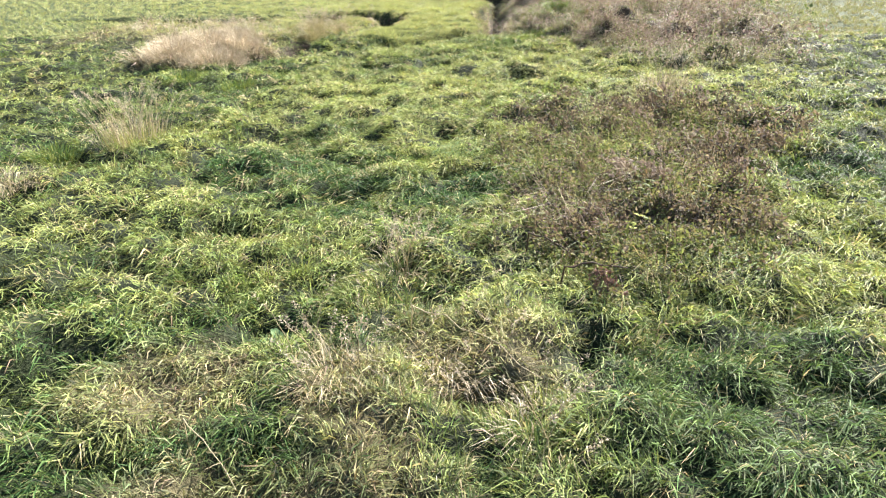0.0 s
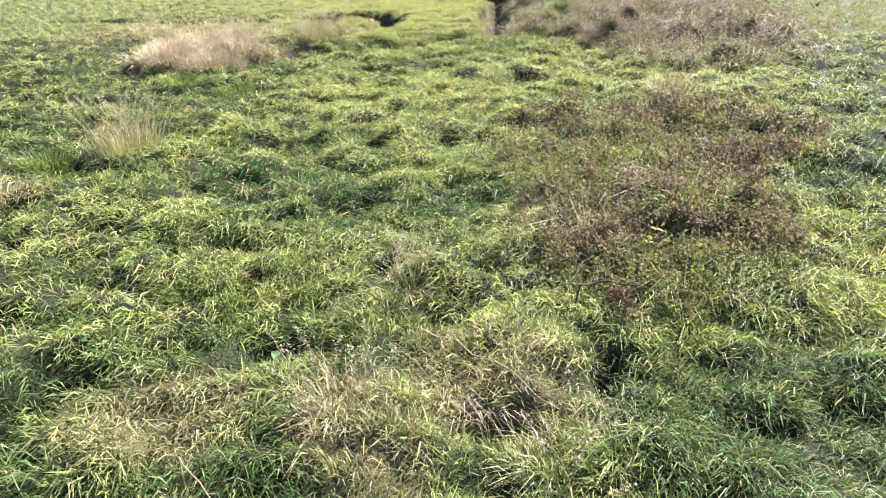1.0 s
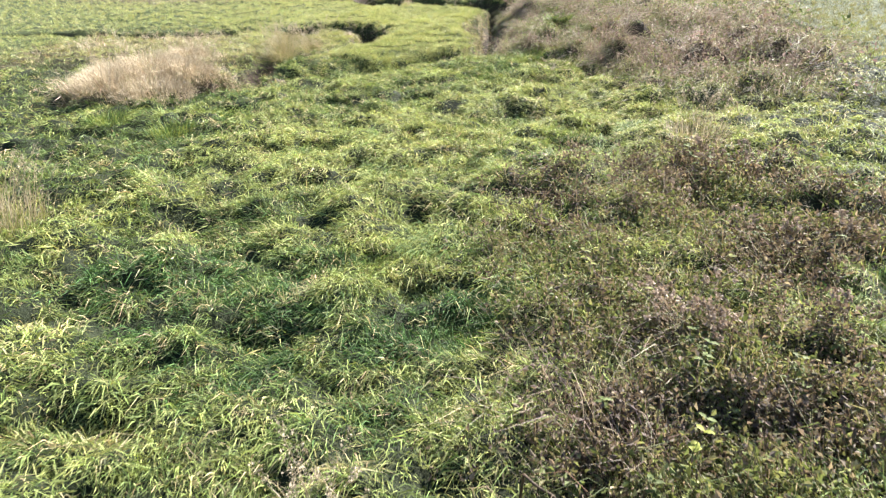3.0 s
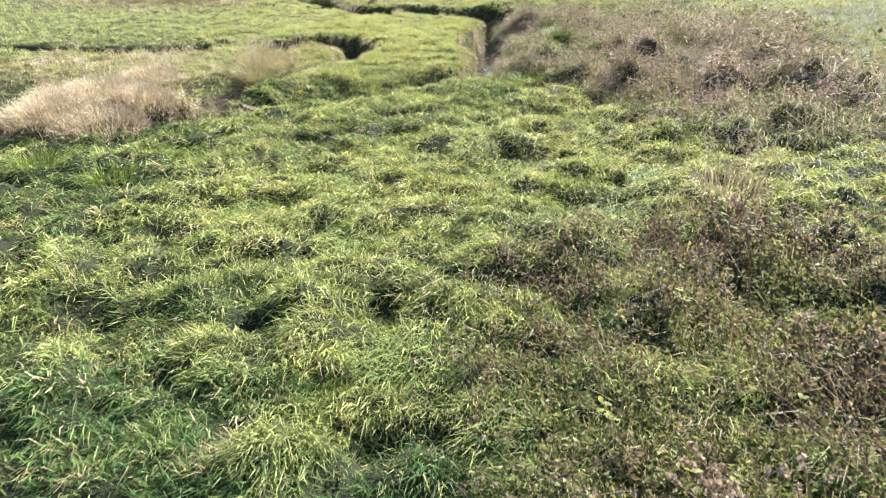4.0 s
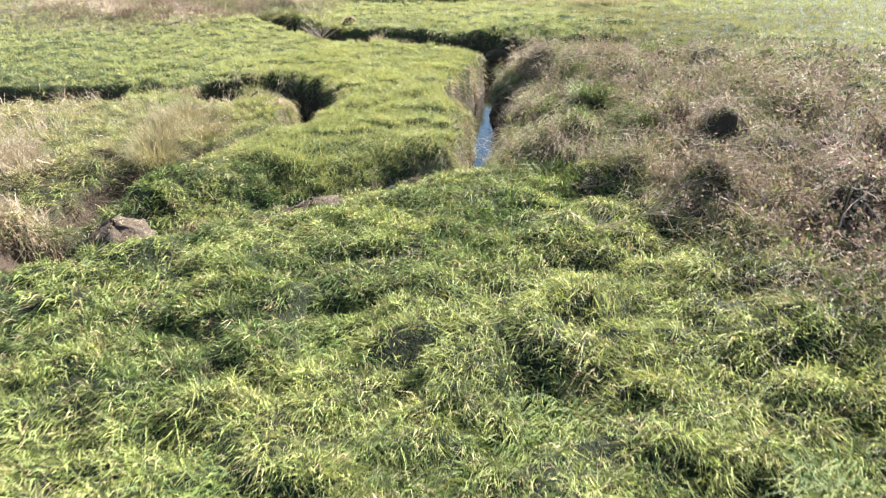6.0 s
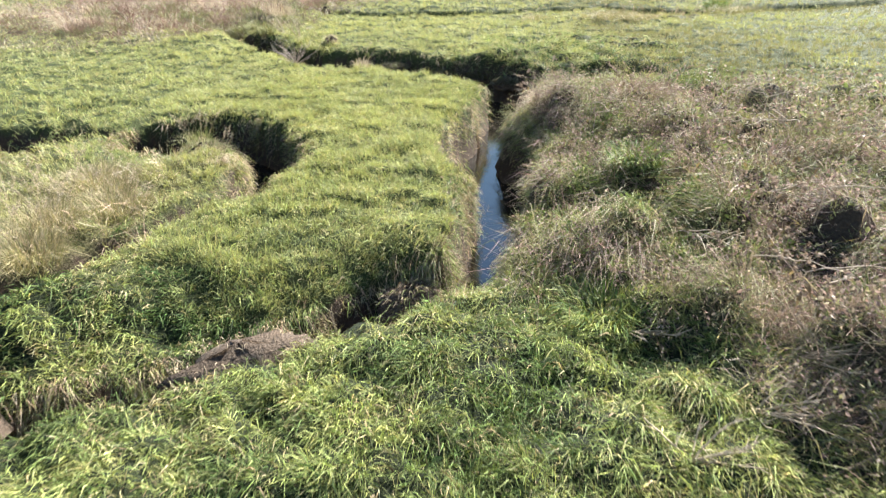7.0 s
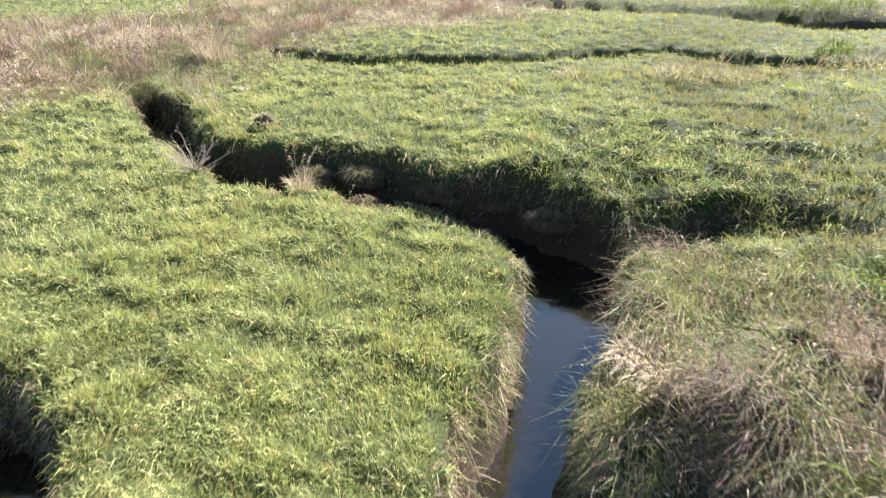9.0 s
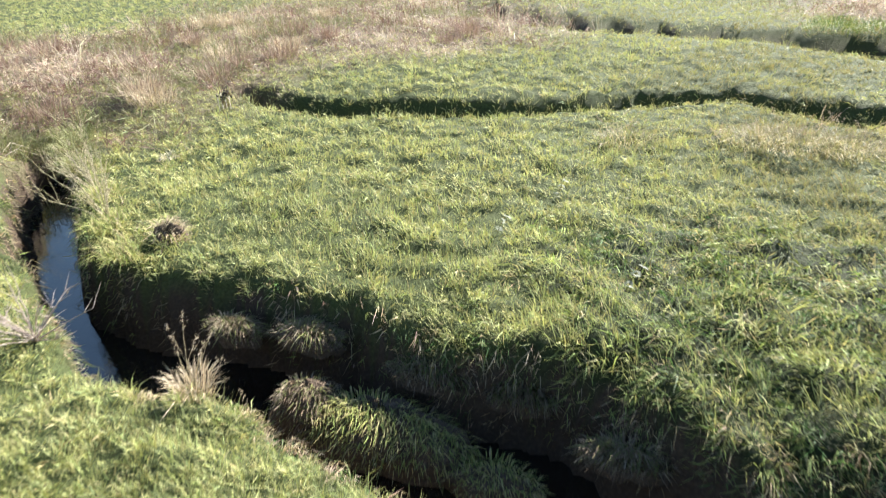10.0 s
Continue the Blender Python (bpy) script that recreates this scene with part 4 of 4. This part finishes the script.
def nettle(x, y, tall, label, seed, color=(0.10, 0.15, 0.05), group="leafy weeds"):
    """An upright leafy weed: a stem with pairs of toothed leaves."""
    dice = np.random.default_rng(seed)
    ob = thing("leafy_weed", x, y, label, "weed", group)
    line = stem_line(dice, tall, abs(dice.normal(0.2, 0.15)), dice.uniform(0, 6.28), 0.15)
    part("stem", tube(line, 0.005, 0.003, (0.16, 0.15, 0.07), 5), LEAF, ob)
    for k in range(10):
        i = min(5, 1 + k // 2)
        part("leaf", leaf_plate(dice, 0.085, 0.04, dice.uniform(-0.3, 0.4), 1.57 * k + dice.normal(0, 0.3), np.array(color) * dice.uniform(0.7, 1.4), line[i], 0.3), LEAF, ob)
    return ob


def stalk(x, y, length, az, rise, label, seed, color=(0.45, 0.36, 0.24), thick=0.006, height=0.3, twigs=2, name="dry_stalk"):
    """A long dry stalk lying on the growth, with a few side twigs."""
    dice = np.random.default_rng(seed)
    ob = thing(name, x, y, label, "dry stalk", "dry stalks")
    t = np.linspace(0, 1, 8)
    p = np.stack([length * t * math.cos(az), length * t * math.sin(az), height + rise * t + 0.12 * length * np.sin(np.pi * t) * 0.5], 1)
    p[1:-1] += dice.normal(0, 0.012 * length, (6, 3))
    p = np.vstack([[(-0.05 * math.cos(az), -0.05 * math.sin(az), -0.02)], p])
    part("stem", tube(p, thick, thick * 0.5, color, 6), DRY, ob)
    for k in range(twigs):
        i = dice.integers(3, 8)
        b = stem_line(dice, length * 0.25, 0.9, az + dice.choice([-1, 1]) * dice.uniform(0.4, 0.9), 0.1, 5) + p[i]
        part("twig", tube(b, thick * 0.5, thick * 0.25, color, 4), DRY, ob)
    return ob


def shrub(x, y, tall, branches, label, seed, color, az=None, lean=0.5, z=None, name="bare_shrub"):
    """A bare shrub: branches that fork into thin twigs."""
    dice = np.random.default_rng(seed)
    ob = thing(name, x, y, label, "shrub", "", z)
    for k in range(branches):
        a = dice.uniform(0, 6.28) if az is None else az + dice.normal(0, 0.6)
        line = stem_line(dice, tall * dice.uniform(0.6, 1.1), abs(dice.normal(lean, 0.25)), a, dice.uniform(0, 0.25), 7)
        br = part("branch", tube(line, 0.010, 0.004, color, 5), DRY, ob)
        for j in range(5):
            i = dice.integers(2, 7)
            b = stem_line(dice, tall * dice.uniform(0.2, 0.4), abs(dice.normal(lean, 0.3)), a + dice.normal(0, 1.0), 0.1, 5)
            part("twig", tube(b + line[i], 0.005, 0.002, color, 4), DRY, br)
    return ob


def lump_mesh(dice, rx, ry, rz, color, rings=10, sides=18, rough=0.22):
    """An uneven rounded clod."""
    u, v = np.meshgrid(np.linspace(0, 2 * math.pi, sides, endpoint=False), np.linspace(-0.35, 1.0, rings))
    cr = np.sqrt(np.clip(1 - v**2, 0.003, 1))
    f = 1 + rough * fbm(u * 1.3 + 3 * np.cos(u), v * 2.1 + 5 * np.sin(u), 0.9, int(dice.integers(1, 99)), 3)
    p = np.stack([rx * cr * np.cos(u) * f, ry * cr * np.sin(u) * f, rz * v * f], -1).reshape(-1, 3)
    ids = np.arange(rings * sides).reshape(rings, sides)
    nxt = np.roll(ids, -1, 1)
    q = np.stack([ids[:-1], nxt[:-1], nxt[1:], ids[1:]], -1).reshape(-1, 4)
    return p, q.ravel(), np.full(len(q), 4), np.ones((len(q), 1)) * np.array(color) * dice.uniform(0.8, 1.2, (len(q), 1))


def mud_material():
    m, nodes, links, p = material("bare_earth")
    fine = noise_node(nodes, links, 30.0, 8.0)
    c = ramp(nodes, links, fine.outputs["Fac"], [(0.25, (0.025, 0.018, 0.013)), (0.5, (0.085, 0.06, 0.04)), (0.8, (0.18, 0.13, 0.09))])
    links.new(c.outputs[0], p.inputs["Base Color"])
    p.inputs["Roughness"].default_value = 0.9
    bump = nodes.new("ShaderNodeBump")
    bump.inputs["Strength"].default_value, bump.inputs["Distance"].default_value = 1.0, 0.04
    links.new(fine.outputs["Fac"], bump.inputs["Height"])
    links.new(bump.outputs[0], p.inputs["Normal"])
    return m


EARTH = mud_material()


def turf_block(x, y, z, rx, ry, rz, turn, label, seed, blades=900, colors=GREENS, tall=0.26, name="fallen_turf"):
    """A block of turf that has slid off the bank: a clod of earth with grass on its top."""
    dice = np.random.default_rng(seed)
    ob = thing(name, x, y, label, "turf block", "", z, turn)
    part("earth", lump_mesh(dice, rx, ry, rz, (0.2, 0.15, 0.1), rough=0.4), EARTH, ob)
    v, c, s, k = blade_fan(dice, blades, tall, 0.011, 0.45, 1.0, colors, 0.2, dice.uniform(0, 6.28))
    v[:, 2] += 0.02
    root = np.repeat(v.reshape(-1, 4, 3)[:, 0], 4, 0)
    r = np.clip(np.hypot(root[:, 0], root[:, 1]), 0, 1)
    v = v - root + root * np.array((rx * 0.97, ry * 0.97, 0)) + np.stack([0 * r, 0 * r, rz * np.sqrt(np.clip(1 - r * r, 0.0, 1))], 1)
    part("grass", (v, c, s, k), GRASS, ob)
    return ob


def clod(x, y, size, label, seed, z=None):
    dice = np.random.default_rng(seed)
    ob = part("soil_clod", lump_mesh(dice, size, size * dice.uniform(0.6, 1.0), size * 0.6, (0.2, 0.15, 0.1), 7, 12), EARTH, None)
    zz = float(grid_at(GZ, np.array([x]), np.array([y]))[0]) if z is None else z
    ob.matrix_world = pose(x, y, zz, 0, 0, dice.uniform(0, 360))
    return tagged(ob, label, "soil clod", "soil clods")


# --- before the stream ---
tussock(-5.5, 11.9, 0.55, 0.8, STRAWS, "tall wispy straw-coloured grass clump in green meadow", 300, 60, 0.92, seed=11, width=0.006, stem_tall=1.25)
tussock(-5.4, 11.8, 0.5, 0.55, YELLOWS, "olive grass at the foot of the wispy clump", 380, 0, 0.85, seed=10)
tussock(-6.6, 11.3, 0.35, 0.5, GREENS, "dark green tussock beside the wispy clump", 420, 0, 0.7, seed=12)
tussock(-4.9, 16.8, 0.45, 0.42, GREENS, "dark green rush-like grass tussock", 520, 0, 0.75, seed=13)
tussock(-6.4, 17.4, 0.4, 0.42, GREENS, "dark green rush-like grass tussock", 480, 0, 0.75, seed=14)
tussock(0.05, 4.95, 0.4, 0.4, STRAWS, "straw-coloured grass laid flat over green grass", 230, 8, 0.3, 5.4, seed=15, width=0.005)
tussock(-0.95, 4.7, 0.3, 0.48, STRAWS, "pinkish dry grass with feathery seed heads", 110, 18, 0.5, seed=16, width=0.005)
tussock(0.7, 3.95, 0.32, 0.4, STRAWS, "pinkish dry grass with feathery seed heads", 110, 14, 0.45, seed=17, width=0.005)
tussock(-0.45, 6.65, 0.25, 0.42, STRAWS, "grey dry grass with pale seed heads", 60, 24, 0.6, seed=18, width=0.005)
tussock(4.9, 14.8, 0.5, 0.6, STRAWS, "thin dry grass clump rising above the weeds", 320, 26, 0.8, seed=19, width=0.007)
tussock(-6.4, 9.5, 0.35, 0.6, STRAWS, "thin pale grass clump with drooping stems", 220, 10, 0.6, seed=20, width=0.007)
for k, (px, py) in enumerate([(1.35, 10.2), (-0.35, 13.9), (0.4, 11.2), (3.3, 6.5), (0.1, 18.3), (2.0, 17.0), (-1.9, 14.9), (3.3, 14.5), (-0.9, 16.0), (4.3, 15.9), (-4.0, 18.4), (-1.7, 5.7)]):
    tussock(px, py, 0.45, 0.38, GREENS, "deep green grass tussock with arching blades", 420, 0, 0.35, 3.8, 40 + k, group="green tussocks")
dock(-1.58, 5.62, 0.3, "pale green broad-leaved dock plant in a grassy hollow", 61, (0.17, 0.26, 0.12), 6)
pick = np.random.default_rng(77)
k = 0
while k < 34:
    px, py = pick.uniform(0.6, 5.8), pick.uniform(5.0, 15.5)
    if near_weeds(np.array([px]), np.array([py]))[0] > 0.6:
        nettle(px, py, pick.uniform(0.25, 0.5), "yellowing green leafy weed among dead weeds", 200 + k, (0.12, 0.15, 0.05) if k % 3 else (0.19, 0.2, 0.05))
        if k % 2:
            dead_weed(px + 0.3, py + 0.25, pick.uniform(0.35, 0.6), "dead brown weed with dry seed heads", 240 + k, 0.5, stems=3)
        k += 1
nettle(2.1, 6.98, 0.4, "bright yellow-green leafy weed among dead weeds", 190, (0.34, 0.36, 0.08))
dead_weed(1.45, 5.9, 0.3, "reddish brown dead weed lying in the grass", 191, 1.1, (0.17, 0.1, 0.08), 4, husk=(0.2, 0.115, 0.09))
stalk(0.93, 6.72, 0.6, -0.98, 0.0, "dark brown dead stick lying on the weeds", 301, (0.10, 0.07, 0.05), 0.011)
stalk(1.2, 6.02, 0.6, -0.2, 0.02, "dark brown dead stick lying on the weeds", 302, (0.12, 0.08, 0.06), 0.012)
stalk(-0.3, 5.4, 1.5, -0.82, -0.05, "long pale dry stalk lying over the grass", 303, (0.5, 0.42, 0.28), 0.006)
stalk(-1.9, 3.9, 0.9, -0.9, 0.0, "long pale dry stalk lying over the grass", 304, (0.5, 0.42, 0.28), 0.005)

# --- dead weed bed beside the stream ---
k = 0
while k < 108:
    px, py = pick.uniform(2.6, 10.0), pick.uniform(18.0, 33.0)
    if far_weeds(np.array([px]), np.array([py]))[0] > 0.55 and grows(np.array([px]), np.array([py]))[0] > 0.8:
        if k % 3 == 2:
            stalk(px, py, pick.uniform(0.5, 1.15), pick.normal(-0.7, 0.7), pick.uniform(-0.1, 0.15), "pale bleached stalk lodged in dead weeds", 400 + k, (0.55, 0.47, 0.39), 0.009, 0.45, 3)
        else:
            dead_weed(px, py, pick.uniform(0.5, 0.9), "lodged mauve-brown dead weed with seed heads", 400 + k, 0.85, (0.30, 0.22, 0.19), 3)
        k += 1
for k, (px, py, a) in enumerate([(3.95, 20.8, -0.6), (3.2, 20.2, 0.1), (3.4, 22.3, -0.8), (4.6, 21.4, -0.9)]):
    shrub(px, py, 0.45, 7, "bleached bare twigs lodged among dead weeds", 460 + k, (0.55, 0.46, 0.37), a, 1.0, name="dry_brushwood")
nettle(7.7, 32.0, 0.5, "whitish grey leafy weed on rough ground", 480, (0.42, 0.44, 0.38))
for k, (px, py) in enumerate([(4.4, 26.2), (4.9, 26.4), (3.4, 24.0), (3.1, 22.6), (7.6, 33.2), (8.4, 33.6), (7.0, 33.0)]):
    tussock(px, py, 0.4, 0.45, GREENS, "dark green grass tussock among brown weeds", 460, 0, 0.6, None, 490 + k, group="green tussocks")

# --- stream banks ---
tussock(3.62, 31.6, 0.16, 0.5, STRAWS, "bleached straw tuft hanging from the stream bank", 160, 4, 0.35, 3.3, seed=501)
tussock(3.6, 30.8, 0.16, 0.45, STRAWS, "bleached straw tuft hanging from the stream bank", 140, 4, 0.45, 3.3, seed=502)
tussock(2.0, 27.75, 0.2, 0.34, STRAWS, "straw tuft leaning over the stream", 180, 6, 0.5, 0.0, seed=503)
tussock(-0.78, 37.0, 0.16, 0.5, STRAWS, "upright straw tuft at the bank's edge", 200, 8, 0.85, seed=504)
tussock(-0.2, 36.8, 0.13, 0.38, STRAWS, "upright straw tuft at the bank's edge", 140, 5, 0.85, seed=505)
turf_block(1.05, 37.35, -1.16, 1.15, 0.42, 0.52, -24, "slumped turf block with green grass standing in the stream", 510, 1900, YELLOWS, 0.27)
turf_block(0.15, 37.72, -1.14, 0.42, 0.36, 0.62, -10, "slumped block of brown earth and dead grass in the stream", 511, 800, MATS, 0.2)
turf_block(2.25, 36.6, -1.17, 0.55, 0.34, 0.34, -30, "low slumped turf block at the water's edge", 512, 650, YELLOWS, 0.2)
turf_block(-3.3, 29.5, -0.95, 0.62, 0.7, 0.9, 15, "grassy hump beside the cut-off pool", 513, 3600, DULLS + STRAWS[1:2], 0.4)
tussock(-3.65, 30.2, 0.22, 0.6, DULLS, "tall olive grass clump beside the cut-off pool", 360, 12, 0.85, seed=514)
tussock(-2.75, 28.5, 0.18, 0.36, STRAWS, "drooping straw tuft over the pool", 120, 4, 0.3, -0.6, seed=515)
shrub(-2.95, 38.05, 0.75, 20, "grey bare twiggy shrub at the bank's edge", 521, (0.46, 0.38, 0.35), None, 0.75)
shrub(-3.25, 40.9, 1.1, 12, "arching bare stems hanging towards the water", 522, (0.42, 0.37, 0.24), 2.6, 0.6)
shrub(0.15, 22.9, 1.0, 2, "thin bare sapling twig in the ditch", 523, (0.30, 0.24, 0.18), 2.2, 0.3, name="bare_sapling")
turf_block(-2.15, 40.3, 0.0, 0.28, 0.22, 0.42, 0, "pale straw-topped hummock on the bank", 524, 260, STRAWS, 0.24, "hummock")
for k, (px, py, pz, rx) in enumerate([(1.6, 37.75, -0.55, 0.6), (2.6, 37.4, -0.6, 0.5), (0.1, 38.45, -0.45, 0.55), (3.5, 36.4, -0.6, 0.5), (-0.9, 38.75, -0.5, 0.45)]):
    turf_block(px, py, pz, rx * 0.8, 0.14, 0.2, -22, "ragged root mat and dead grass slipping down the bank", 530 + k, 900, MATS, 0.26, "root_mat")
turf_block(0.95, 24.2, -0.8, 0.5, 0.32, 0.42, 25, "slumped bank of earth with straw grass", 536, 420, MATS, 0.24)
turf_block(1.5, 24.75, -1.1, 0.35, 0.25, 0.5, 60, "slumped bank of earth with straw grass", 537, 300, MATS, 0.2)
turf_block(-0.98, 22.72, -0.56, 0.85, 0.36, 0.36, 26, "pale bare earth ledge in the dry ditch", 538, 60, STRAWS, 0.15, "earth_ledge")
for k in range(26):
    line = (STREAM, DITCH, OXBOW)[k % 3]
    i = pick.integers(4, len(line) - 30)
    a = pick.uniform(0, 6.28)
    clod(line[i, 0] + 0.6 * line[i, 2] * math.cos(a), line[i, 1] + 0.6 * line[i, 2] * math.sin(a), pick.uniform(0.08, 0.2), "dark brown soil clod fallen from the bank", 540 + k)
turf_block(-3.85, 21.75, -0.5, 0.55, 0.5, 0.4, 20, "bare brown soil mound where the gully meets the ditch", 539, 50, STRAWS, 0.2, "soil_mound")
# --- left: pale straw and the gully ---
for k, (px, py, r, h) in enumerate([(-7.0, 21.5, 0.9, 0.55), (-8.2, 22.0, 0.8, 0.5), (-6.0, 21.3, 0.7, 0.5), (-6.3, 19.8, 0.9, 0.5), (-7.5, 20.2, 0.9, 0.5), (-7.0, 24.4, 0.6, 0.4), (-6.4, 23.9, 0.5, 0.4), (-4.2, 24.6, 0.35, 0.75), (-4.4, 25.5, 0.35, 0.7), (-3.9, 26.4, 0.5, 0.55), (-4.6, 27.5, 0.6, 0.5)]):
    tussock(px, py, r, h, STRAWS if k < 7 else TANS, "pale pinkish straw tussock of dead grass" if k < 7 else "tan and olive tussock of withering grass", 2000 if r > 0.55 else 700, 24, 0.68, None, 560 + k, 0.008, "straw tussocks", None, 0.35 if r > 0.6 else 0.1)
tussock(-3.7, 31.9, 0.15, 0.7, STRAWS, "single tall thin grass clump above the sward", 60, 12, 0.9, seed=580)
# --- beyond the stream ---
for k, (px, py) in enumerate([(3.6, 41.4), (3.93, 38.4), (2.56, 40.2)]):
    nettle(px, py, 0.36, "grey-green thistle-like weed in the meadow", 600 + k, (0.30, 0.32, 0.26))
for k, (px, py, r) in enumerate([(5.45, 44.3, 0.6), (8.4, 43.3, 0.8), (7.8, 43.8, 0.6), (9.2, 43.1, 0.6), (12.9, 43.8, 1.0), (13.8, 44.4, 0.9)]):
    tussock(px, py, r, 0.42, TANS, "tan tussock of dead grass in the meadow", 380, 6, 0.6, None, 620 + k, 0.010, "tan tussocks", None, 0.12)
for k, (px, py, r) in enumerate([(15.6, 55.9, 0.9), (17.4, 55.7, 1.0), (19.3, 55.7, 0.9), (13.2, 45.9, 0.5)]):
    tussock(px, py, r, 0.6, GREENS, "dark green overgrown clump beside a ditch", 800, 0, 0.7, None, 640 + k, 0.013, "ditch clumps", None, 0.3)
k = 0
while k < 40:
    px, py = pick.uniform(-17.0, 3.0), pick.uniform(44.5, 64.0)
    if reed_mask(np.array([px]), np.array([py]))[0] > 0.7:
        tussock(px, py, pick.uniform(0.3, 0.6), pick.uniform(0.5, 0.9), STRAWS if k % 3 == 0 else RUSTS, "standing clump of dead brown reeds", 260, 5, 0.85, None, 660 + k, 0.012, "reed clumps")
        k += 1
tussock(-3.4, 44.0, 0.12, 0.22, WHITES, "small whitish tuft of dead grass", 90, 0, 0.5, None, 690, 0.012)
dead_weed(-3.3, 47.7, 0.45, "black dead weed clump with pale stems", 691, 0.3, (0.05, 0.04, 0.035), 6, "", (0.05, 0.04, 0.035))
for k in range(4):
    stalk(-3.45 + 0.09 * k, 47.55, 0.3, 1.9, 0.2, "short whitish stalk before dark weeds", 692 + k, (0.62, 0.57, 0.5), 0.012, 0.12, 0)
shrub(-4.0, 42.2, 0.9, 9, "arching bare stems hanging towards the water", 700, (0.40, 0.35, 0.25), 2.6, 0.6)
for k, (px, py) in enumerate([(-3.7, 41.9), (-3.1, 40.7), (-4.6, 43.4), (-2.6, 39.9)]):
    tussock(px, py, 0.28, 0.42, YELLOWS, "olive grass tussock leaning over the bank", 420, 3, 0.5, 2.6, 702 + k, group="bank tussocks")
for k, (px, py, r, h) in enumerate([(-7.7, 46.6, 0.4, 0.6), (-6.9, 47.2, 0.45, 0.6), (-6.1, 46.2, 0.35, 0.5), (-7.9, 45.9, 0.4, 0.5), (-5.6, 44.7, 0.35, 0.5), (-4.9, 43.5, 0.3, 0.5)]):
    tussock(px, py, r, h, DULLS, "dull olive clump of grass and weeds at the stream's head", 420, 4, 0.6, None, 720 + k, 0.012, "stream-head clumps", None, 0.15)
